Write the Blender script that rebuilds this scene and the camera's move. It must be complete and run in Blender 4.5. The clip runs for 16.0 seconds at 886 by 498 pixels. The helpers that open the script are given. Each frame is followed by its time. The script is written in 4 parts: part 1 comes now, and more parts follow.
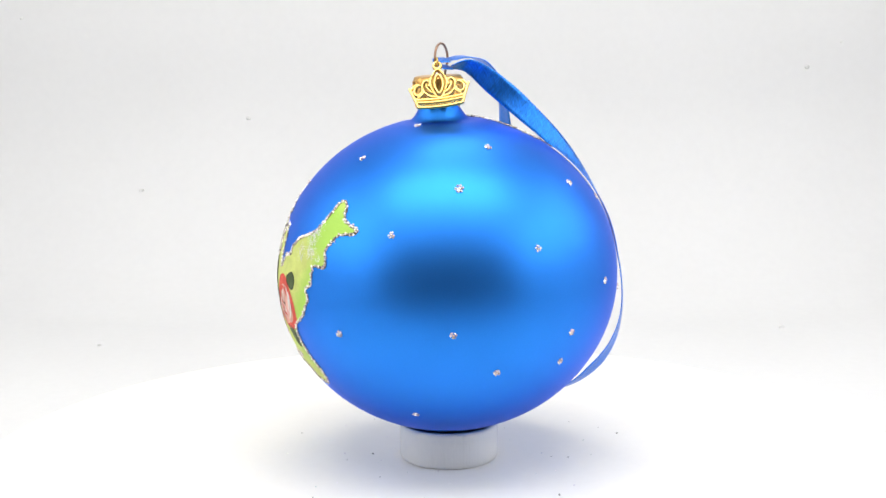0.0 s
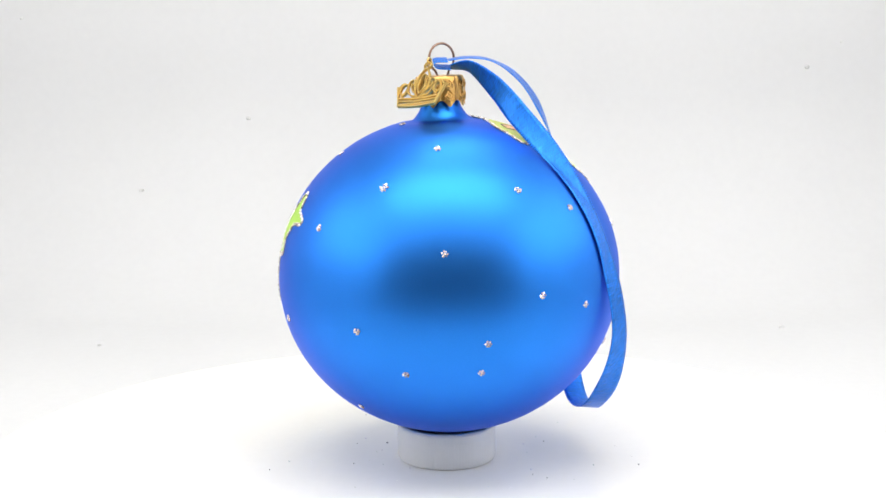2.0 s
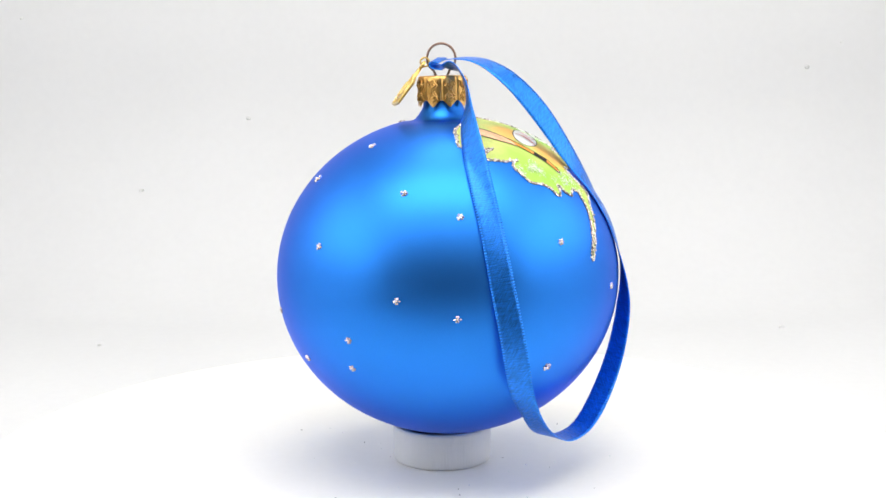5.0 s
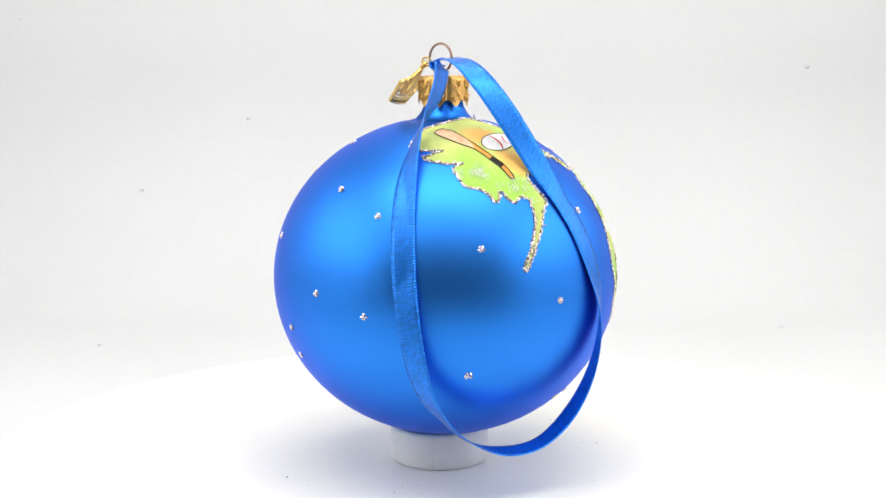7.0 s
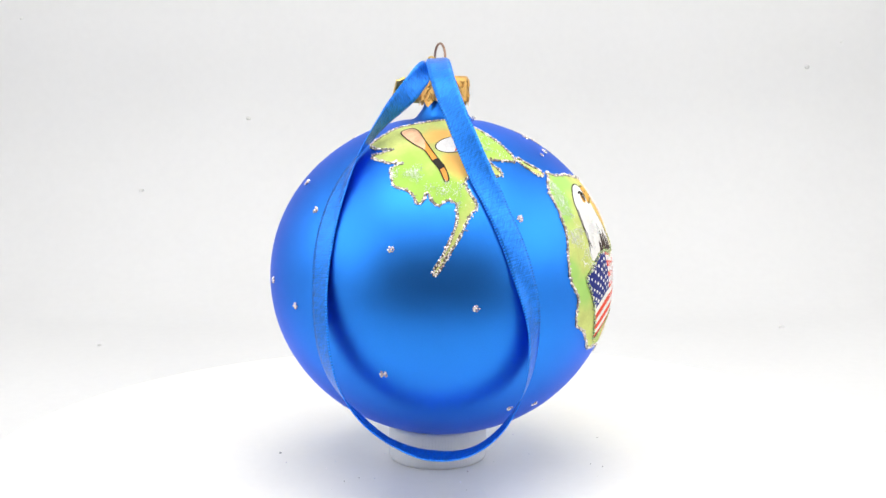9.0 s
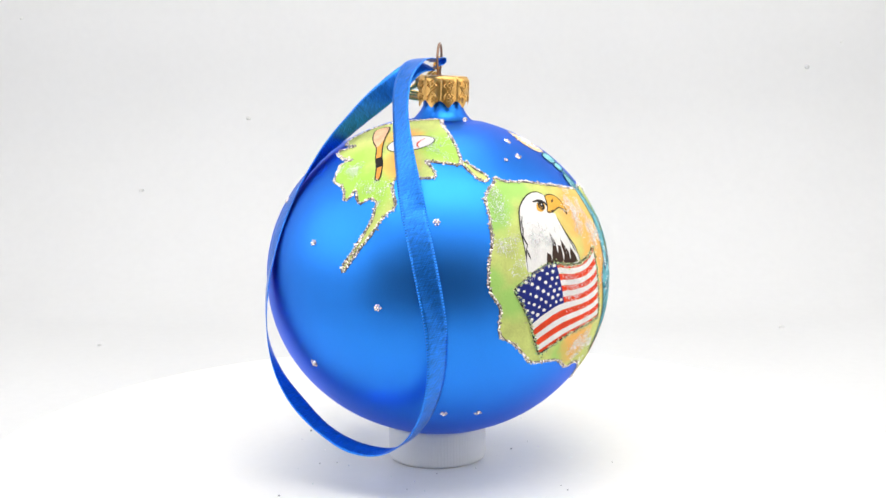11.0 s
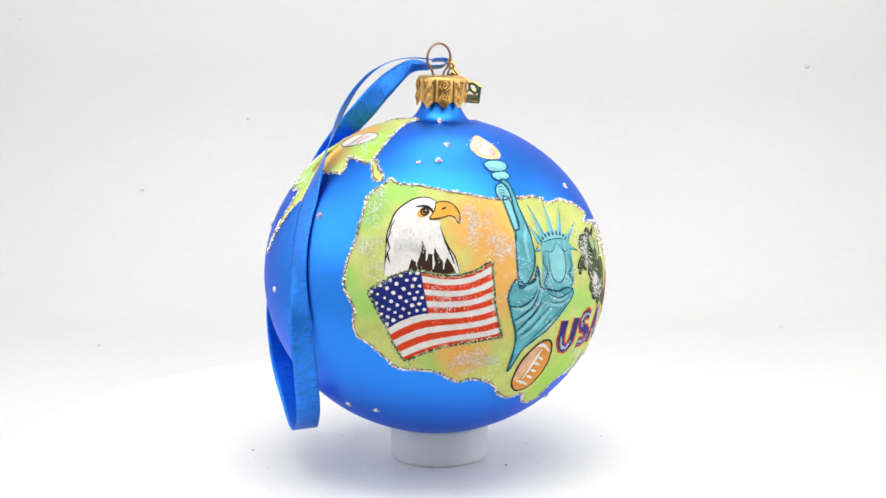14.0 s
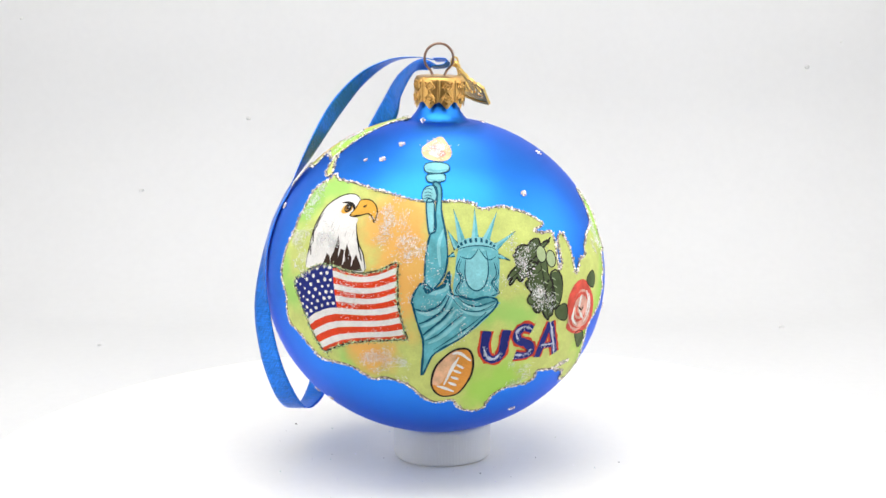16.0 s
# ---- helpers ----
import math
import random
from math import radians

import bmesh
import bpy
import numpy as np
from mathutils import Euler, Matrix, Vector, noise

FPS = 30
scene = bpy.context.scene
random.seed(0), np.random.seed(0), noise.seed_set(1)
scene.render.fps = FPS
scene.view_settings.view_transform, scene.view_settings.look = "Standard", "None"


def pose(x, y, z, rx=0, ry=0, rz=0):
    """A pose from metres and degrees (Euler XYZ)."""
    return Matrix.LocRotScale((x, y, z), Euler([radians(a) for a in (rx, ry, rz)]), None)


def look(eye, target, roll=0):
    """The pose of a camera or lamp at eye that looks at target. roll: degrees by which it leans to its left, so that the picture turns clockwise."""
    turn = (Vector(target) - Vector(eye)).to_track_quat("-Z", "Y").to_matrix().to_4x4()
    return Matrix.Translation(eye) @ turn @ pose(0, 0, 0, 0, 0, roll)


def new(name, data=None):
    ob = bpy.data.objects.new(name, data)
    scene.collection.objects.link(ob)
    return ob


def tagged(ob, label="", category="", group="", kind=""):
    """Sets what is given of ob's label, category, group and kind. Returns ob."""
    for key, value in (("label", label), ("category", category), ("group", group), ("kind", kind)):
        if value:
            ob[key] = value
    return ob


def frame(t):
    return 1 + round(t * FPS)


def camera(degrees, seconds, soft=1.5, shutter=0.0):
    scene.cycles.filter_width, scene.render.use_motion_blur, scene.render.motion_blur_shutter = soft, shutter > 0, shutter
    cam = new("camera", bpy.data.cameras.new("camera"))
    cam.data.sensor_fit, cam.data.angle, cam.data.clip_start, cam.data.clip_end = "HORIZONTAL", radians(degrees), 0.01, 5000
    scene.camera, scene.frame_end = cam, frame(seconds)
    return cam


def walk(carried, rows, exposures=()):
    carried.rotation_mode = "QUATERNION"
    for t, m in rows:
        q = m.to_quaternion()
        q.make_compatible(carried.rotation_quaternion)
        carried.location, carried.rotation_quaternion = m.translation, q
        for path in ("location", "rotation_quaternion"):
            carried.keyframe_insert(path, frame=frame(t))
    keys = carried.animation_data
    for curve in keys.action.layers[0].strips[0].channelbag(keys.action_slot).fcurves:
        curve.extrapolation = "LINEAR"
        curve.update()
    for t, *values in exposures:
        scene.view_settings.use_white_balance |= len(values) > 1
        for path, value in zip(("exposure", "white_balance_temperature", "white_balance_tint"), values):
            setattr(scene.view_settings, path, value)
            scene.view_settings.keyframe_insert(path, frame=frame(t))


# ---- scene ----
from mathutils.geometry import delaunay_2d_cdt

cam = camera(33.07, 16.0)
EYE = Vector((0.00037, -0.43352, 0.13651))
TILT = radians(9.627)
CAM_POSE = look(EYE, EYE + Vector((0, math.cos(TILT), -math.sin(TILT))), -0.459)
walk(cam, [(0, CAM_POSE), (16.0, CAM_POSE)])

# ---- world and light ----
world = bpy.data.worlds.new("dim_room")
scene.world = world
world.use_nodes = True
world.node_tree.nodes["Background"].inputs[0].default_value = (0.97, 0.97, 0.97, 1)
world.node_tree.nodes["Background"].inputs[1].default_value = 0.10
scene.view_settings.exposure = 0.0


def panel(name, eye, target, sx, sy, watts, colour=(1, 0.985, 0.955)):
    lamp = bpy.data.lights.new(name, "AREA")
    lamp.shape, lamp.size, lamp.size_y, lamp.energy, lamp.color = "RECTANGLE", sx, sy, watts, colour
    ob = new(name, lamp)
    ob.matrix_world = look(eye, target)
    return ob


panel("led_strip_front", (0, -0.13, 0.488), (0, -0.08, 0), 0.54, 0.20, 1.52)
# unseen fill lamp, added to brighten the sweep behind the turntable
panel("fill_back", (0.03, 0.16, 0.488), (0.02, 0.18, 0), 0.24, 0.09, 0.42)
# unseen side fills, added to lift the shadows under the globe
panel("fill_side_left", (-0.292, -0.10, 0.15), (0, -0.10, 0.04), 0.30, 0.27, 0.39)
panel("fill_side_right", (0.292, -0.07, 0.15), (0, -0.07, 0.04), 0.36, 0.27, 0.49)


# ---- materials ----
def mat(name, colour, rough=0.5, metal=0.0, grain=0.0, grain_scale=400, stain=0.0, stain_scale=20, bump=0.0, bump_scale=800, tint=None,
        island=0.0, hue=0.0, spec=0.5, sheen=0.0):
    """A Principled material with fine grain, broad stains and relief, all in object space."""
    m = bpy.data.materials.new(name)
    m.use_nodes = True
    nt = m.node_tree
    b = nt.nodes["Principled BSDF"]
    b.inputs["Roughness"].default_value, b.inputs["Metallic"].default_value = rough, metal
    b.inputs["Specular IOR Level"].default_value = spec
    if sheen:
        b.inputs["Sheen Weight"].default_value = sheen
    if tint:
        b.inputs["Specular Tint"].default_value = (*tint, 1)
    co = nt.nodes.new("ShaderNodeTexCoord").outputs["Object"]

    def noise_tex(scale, detail=3):
        n = nt.nodes.new("ShaderNodeTexNoise")
        n.inputs["Scale"].default_value, n.inputs["Detail"].default_value = scale, detail
        nt.links.new(co, n.inputs["Vector"])
        return n.outputs["Fac"]

    rgb = nt.nodes.new("ShaderNodeRGB")
    rgb.outputs[0].default_value = (*colour, 1)
    out = rgb.outputs[0]
    for amount, scale in ((grain, grain_scale), (stain, stain_scale)):
        if amount:
            rng = nt.nodes.new("ShaderNodeMapRange")
            rng.inputs["From Min"].default_value, rng.inputs["From Max"].default_value = 0.3, 0.7
            rng.inputs["To Min"].default_value, rng.inputs["To Max"].default_value = 1 - amount, 1 + amount * 0.6
            nt.links.new(noise_tex(scale), rng.inputs["Value"])
            mul = nt.nodes.new("ShaderNodeVectorMath")
            mul.operation = "SCALE"
            nt.links.new(out, mul.inputs[0])
            nt.links.new(rng.outputs[0], mul.inputs["Scale"])
            out = mul.outputs[0]
    if island:
        geo = nt.nodes.new("ShaderNodeNewGeometry")
        hsv = nt.nodes.new("ShaderNodeHueSaturation")
        rng = nt.nodes.new("ShaderNodeMapRange")
        rng.inputs["To Min"].default_value, rng.inputs["To Max"].default_value = 1 - island, 1 + island
        nt.links.new(geo.outputs["Random Per Island"], rng.inputs["Value"])
        nt.links.new(rng.outputs[0], hsv.inputs["Value"])
        nt.links.new(out, hsv.inputs["Color"])
        if hue:
            white = nt.nodes.new("ShaderNodeTexWhiteNoise")
            white.noise_dimensions = "1D"
            nt.links.new(geo.outputs["Random Per Island"], white.inputs["W"])
            spread = nt.nodes.new("ShaderNodeMapRange")
            spread.inputs["To Min"].default_value, spread.inputs["To Max"].default_value = 0.5 - hue, 0.5 + hue
            nt.links.new(white.outputs["Value"], spread.inputs["Value"])
            nt.links.new(spread.outputs[0], hsv.inputs["Hue"])
        out = hsv.outputs[0]
    nt.links.new(out, b.inputs["Base Color"])
    if bump:
        bp = nt.nodes.new("ShaderNodeBump")
        bp.inputs["Strength"].default_value, bp.inputs["Distance"].default_value = bump, 0.0002
        nt.links.new(noise_tex(bump_scale, 2), bp.inputs["Height"])
        nt.links.new(bp.outputs[0], b.inputs["Normal"])
    return m


BLUE_LACQUER = mat("satin_blue_lacquer", (0.020, 0.220, 0.80), 0.41, 1.0, 0.03, 3000, 0.03, 60, 0.05, 6000, tint=(0.64, 0.50, 1.0))
for socket, value in (("Coat Weight", 0.18), ("Coat Roughness", 0.55)):
    BLUE_LACQUER.node_tree.nodes["Principled BSDF"].inputs[socket].default_value = value
GOLD = mat("stamped_gold_foil", (0.74, 0.44, 0.14), 0.34, 1.0, 0.10, 900, 0.12, 150, 0.25, 1500)
CHARM_GOLD = mat("polished_gold_charm", (0.72, 0.50, 0.16), 0.32, 1.0, 0.08, 900, 0.08, 200, 0.1, 1500)
WIRE = mat("dull_copper_wire", (0.30, 0.19, 0.14), 0.35, 1.0, 0.1, 600)
PLASTIC = mat("white_plastic", (0.80, 0.81, 0.83), 0.38, 0.0, 0.01, 500, 0.02, 60)
PAPER = mat("white_paper_sweep", (0.685, 0.69, 0.70), 0.75, 0.0, 0.012, 250, 0.02, 9, 0.05, 500)
TABLE_WHITE = mat("white_turntable_top", (0.88, 0.865, 0.835), 0.36, 0.0, 0.01, 300, 0.012, 14)
FABRIC = mat("white_tent_cloth", (0.82, 0.82, 0.82), 0.85, 0.0, 0.02, 300)
GLITTER = mat("silver_glitter", (0.84, 0.77, 0.69), 0.25, 0.45, 0, island=0.75, hue=0.1)
COAST_LINE = mat("dull_silver_ground", (0.14, 0.11, 0.08), 0.5, 0.3, 0.3, 2500, 0.2, 400)
FROST = mat("clear_glitter", (0.97, 0.92, 0.88), 0.18, 0.0, 0, island=0.3, hue=0.5, spec=0.9)
GREEN_GLITTER = mat("green_gold_glitter", (0.62, 0.70, 0.36), 0.25, 0.3, 0, island=0.7, hue=0.12)
SPECK_GREY = mat("pale_speck", (0.70, 0.70, 0.70), 0.9, 0, 0.1, 2000)
DUST = mat("grey_dust", (0.42, 0.40, 0.38), 0.8, 0, 0.2, 2000)


def paint(name, colour, rough=0.58, grain=0.10, stain=0.14):
    return mat(name, colour, rough, 0.0, grain, 2200, stain, 260, 0.25, 1800, spec=0.15)


WHITE = paint("white_enamel", (0.84, 0.82, 0.80), stain=0.07)
BLACK = paint("black_enamel", (0.02, 0.017, 0.015))
BROWN = paint("dark_brown_enamel", (0.045, 0.022, 0.015))
PLUME = paint("grey_plume_enamel", (0.62, 0.60, 0.59))
YELLOW = paint("amber_enamel", (0.80, 0.42, 0.06))
AMBER = paint("brown_amber_enamel", (0.35, 0.16, 0.03))
RED = paint("red_enamel", (0.78, 0.06, 0.015))
NAVY = paint("navy_enamel", (0.016, 0.025, 0.20))
TEAL = paint("verdigris_enamel", (0.13, 0.47, 0.55), 0.55, 0.12, 0.3)
TEAL_LIGHT = paint("pale_verdigris_enamel", (0.26, 0.63, 0.69))
TEAL_MID = paint("mid_verdigris_enamel", (0.17, 0.52, 0.59))
TEAL_DARK = paint("deep_teal_enamel", (0.010, 0.10, 0.17))
ORANGE = paint("orange_leather_enamel", (0.80, 0.33, 0.06))
PINK = paint("rose_pink_enamel", (0.78, 0.42, 0.34), stain=0.3)
LETTER_RED = paint("orange_red_enamel", (0.66, 0.07, 0.03))
PALE_BLUE = paint("pale_blue_enamel", (0.50, 0.56, 0.74), stain=0.3)
PEACH = paint("peach_enamel", (0.84, 0.50, 0.30), stain=0.3)
CORAL = paint("coral_red_enamel", (0.72, 0.10, 0.07), stain=0.3)
FLAME_PAINT = paint("flame_enamel", (0.88, 0.62, 0.36), stain=0.3)
OLIVE = paint("grey_green_enamel", (0.09, 0.13, 0.055), stain=0.3)
PALE_GREEN = paint("pale_green_enamel", (0.42, 0.52, 0.28))


def unit(lon, lat):
    a, b = radians(lon), radians(lat)
    return Vector((math.cos(b) * math.cos(a), math.cos(b) * math.sin(a), math.sin(b)))


RA, RB = 0.05, 0.04643          # the globe's half width and half height


def on_ball(u, h=0.0):
    n = Vector((u.x / RA, u.y / RA, u.z / RB)).normalized()
    return Vector((u.x * RA, u.y * RA, u.z * RB)) + n * h


def land_paint():
    """Hand-blended map paint: yellow-green ground with green and orange washes."""
    m = mat("blended_map_enamel", (0.60, 0.67, 0.20), 0.6, 0, 0.08, 2200, 0.12, 240, 0.25, 1800, spec=0.2)
    nt = m.node_tree
    b = nt.nodes["Principled BSDF"]
    out = b.inputs["Base Color"].links[0].from_socket
    co = nt.nodes.new("ShaderNodeTexCoord").outputs["Object"]
    wob = nt.nodes.new("ShaderNodeTexNoise")
    wob.inputs["Scale"].default_value, wob.inputs["Detail"].default_value = 140, 5
    nt.links.new(co, wob.inputs["Vector"])
    washes = [(p, (0.36, 0.64, 0.15), 0.0058) for p in GREENS] + [(p, (0.38, 0.66, 0.10), 0.0105) for p in EAST_GREENS]
    washes += [(p, (0.86, 0.46, 0.12), (0.0120 if p[1] > 0 else 0.0075) if p[0] > 90 else 0.0062) for p in ORANGES + [(131, 12), (118, -13)]]
    for p, colour, size in washes:
        d = nt.nodes.new("ShaderNodeVectorMath")
        d.operation = "DISTANCE"
        nt.links.new(co, d.inputs[0])
        d.inputs[1].default_value = on_ball(unit(*p))
        add = nt.nodes.new("ShaderNodeMath")
        add.operation = "MULTIPLY_ADD"
        add.inputs[1].default_value, add.inputs[2].default_value = size * 1.4, -size * 0.7
        nt.links.new(wob.outputs["Fac"], add.inputs[0])
        dd = nt.nodes.new("ShaderNodeMath")
        nt.links.new(d.outputs["Value"], dd.inputs[0])
        nt.links.new(add.outputs[0], dd.inputs[1])
        rng = nt.nodes.new("ShaderNodeMapRange")
        rng.interpolation_type = "SMOOTHSTEP"
        rng.inputs["From Min"].default_value, rng.inputs["From Max"].default_value = size * 0.35, size * 1.25
        rng.inputs["To Min"].default_value, rng.inputs["To Max"].default_value = 0.9, 0.0
        nt.links.new(dd.outputs[0], rng.inputs["Value"])
        mix = nt.nodes.new("ShaderNodeMix")
        mix.data_type = "RGBA"
        nt.links.new(rng.outputs[0], mix.inputs["Factor"])
        nt.links.new(out, mix.inputs["A"])
        mix.inputs["B"].default_value = (*colour, 1)
        out = mix.outputs["Result"]
    nt.links.new(out, b.inputs["Base Color"])
    return m


def ribbon_cloth():
    """Royal blue satin: fine slanting threads and a stitched edge, from the strip's own u (length) and v (width) in metres."""
    m = mat("blue_satin_ribbon", (0.014, 0.195, 0.77), 0.28, 0.70, spec=0.5, tint=(0.72, 0.76, 1.0), grain=0.10, grain_scale=1500, stain=0.08, stain_scale=120)
    nt = m.node_tree
    b = nt.nodes["Principled BSDF"]
    b.inputs["Coat Weight"].default_value, b.inputs["Coat Roughness"].default_value = 0.12, 0.35
    uv = nt.nodes.new("ShaderNodeTexCoord").outputs["UV"]

    def calc(kind, x, y=None, z=None):
        n = nt.nodes.new("ShaderNodeMath")
        n.operation = kind
        for k, value in enumerate((x, y, z)):
            if isinstance(value, (int, float)):
                n.inputs[k].default_value = value
            elif value is not None:
                nt.links.new(value, n.inputs[k])
        return n.outputs[0]

    def stripes(turn, stretch_u, stretch_v):
        mp = nt.nodes.new("ShaderNodeMapping")
        mp.inputs["Rotation"].default_value = (0, 0, turn)
        nt.links.new(uv, mp.inputs["Vector"])
        ms = nt.nodes.new("ShaderNodeMapping")
        ms.inputs["Scale"].default_value = (stretch_u, stretch_v, 1)
        nt.links.new(mp.outputs[0], ms.inputs["Vector"])
        ns = nt.nodes.new("ShaderNodeTexNoise")
        ns.inputs["Scale"].default_value, ns.inputs["Detail"].default_value = 1.0, 2
        nt.links.new(ms.outputs[0], ns.inputs["Vector"])
        return ns.outputs["Fac"]

    threads = calc("ADD", stripes(0.9, 3600, 300), stripes(0.0, 3600, 200))
    sep = nt.nodes.new("ShaderNodeSeparateXYZ")
    nt.links.new(uv, sep.inputs[0])
    edge = nt.nodes.new("ShaderNodeMapRange")
    edge.inputs["From Min"].default_value, edge.inputs["From Max"].default_value = 0.00272, 0.00290
    nt.links.new(calc("ABSOLUTE", sep.outputs["Y"]), edge.inputs["Value"])
    stitch = calc("MULTIPLY", edge.outputs[0], calc("SINE", calc("MULTIPLY", sep.outputs["X"], 2 * math.pi / 0.00078)))
    bp = nt.nodes.new("ShaderNodeBump")
    bp.inputs["Strength"].default_value, bp.inputs["Distance"].default_value = 0.6, 0.00016
    nt.links.new(calc("ADD", threads, calc("MULTIPLY", stitch, 0.5)), bp.inputs["Height"])
    nt.links.new(bp.outputs[0], b.inputs["Normal"])
    shade = calc("ADD", calc("MULTIPLY_ADD", threads, 1.15, -0.15), calc("MULTIPLY_ADD", edge.outputs[0], 0.22, calc("MULTIPLY", stitch, 0.5)))
    mul = nt.nodes.new("ShaderNodeVectorMath")
    mul.operation = "SCALE"
    nt.links.new(b.inputs["Base Color"].links[0].from_socket, mul.inputs[0])
    nt.links.new(shade, mul.inputs["Scale"])
    nt.links.new(mul.outputs[0], b.inputs["Base Color"])
    return m


# ---- mesh helpers ----
def part(name, bm, material, parent=None, label="", smooth=True):
    """Links a bmesh as one mesh object, under a thing or a part."""
    me = bpy.data.meshes.new(name)
    bm.to_mesh(me)
    bm.free()
    return part_mesh(name, me, material, parent, label, smooth)


def part_mesh(name, me, material, parent=None, label="", smooth=True):
    for mm in (material if isinstance(material, list) else [material]):
        me.materials.append(mm)
    if smooth:
        me.polygons.foreach_set("use_smooth", [True] * len(me.polygons))
    ob = new(name, me)
    ob.parent = parent
    return tagged(ob, label=label)


def lathe(profile, n=96, bm=None):
    bm = bm or bmesh.new()
    rings = [[bm.verts.new((r * math.cos(2 * math.pi * i / n), r * math.sin(2 * math.pi * i / n), z)) for i in range(n)] for r, z in profile]
    for a, b in zip(rings, rings[1:]):
        for i in range(n):
            bm.faces.new((a[i], a[(i + 1) % n], b[(i + 1) % n], b[i]))
    for ring, flip in ((rings[0], True), (rings[-1], False)):
        if (Vector(ring[0].co) - Vector(ring[n // 2].co)).length < 0.002:
            bm.faces.new(ring[::-1] if flip else ring)
    bmesh.ops.recalc_face_normals(bm, faces=bm.faces)
    return bm


def box(x0, y0, z0, x1, y1, z1):
    bm = bmesh.new()
    bmesh.ops.create_cube(bm, size=1)
    for v in bm.verts:
        v.co = ((x0 + x1) / 2 + v.co.x * (x1 - x0), (y0 + y1) / 2 + v.co.y * (y1 - y0), (z0 + z1) / 2 + v.co.z * (z1 - z0))
    return bm


def spline(points, closed=False, steps=4):
    """Catmull-Rom through the points, as Vectors."""
    p = [Vector(q) for q in points]
    n = len(p)
    out = []
    for i in range(n if closed else n - 1):
        def at(k):
            return p[k % n] if closed else p[min(max(k, 0), n - 1)]
        a, b, c, d = at(i - 1), at(i), at(i + 1), at(i + 2)
        for s in range(steps):
            f = s / steps
            out.append(0.5 * (2 * b + (c - a) * f + (2 * a - 5 * b + 4 * c - d) * f * f + (3 * b - a - 3 * c + d) * f ** 3))
    if not closed:
        out.append(p[-1])
    return out


def wire(bm, path, radius, closed=False, sides=6, flat=1.0, normal=None):
    """A round or flattened wire along a path, added to bm."""
    rings = []
    n = len(path)
    for i, c in enumerate(path):
        a = path[(i + 1) % n] if closed or i < n - 1 else c
        b = path[i - 1] if closed or i > 0 else c
        t = (a - b).normalized()
        up = normal if normal else (Vector((0, 0, 1)) if abs(t.z) < 0.9 else Vector((1, 0, 0)))
        s = t.cross(up).normalized()
        u = s.cross(t)
        rings.append([bm.verts.new(c + radius * (math.cos(k * 2 * math.pi / sides) * s + flat * math.sin(k * 2 * math.pi / sides) * u)) for k in range(sides)])
    for i in range(n if closed else n - 1):
        a, b = rings[i], rings[(i + 1) % n]
        for k in range(sides):
            bm.faces.new((a[k], a[(k + 1) % sides], b[(k + 1) % sides], b[k]))
    if not closed:
        bm.faces.new(rings[0])
        bm.faces.new(rings[-1][::-1])
    return bm


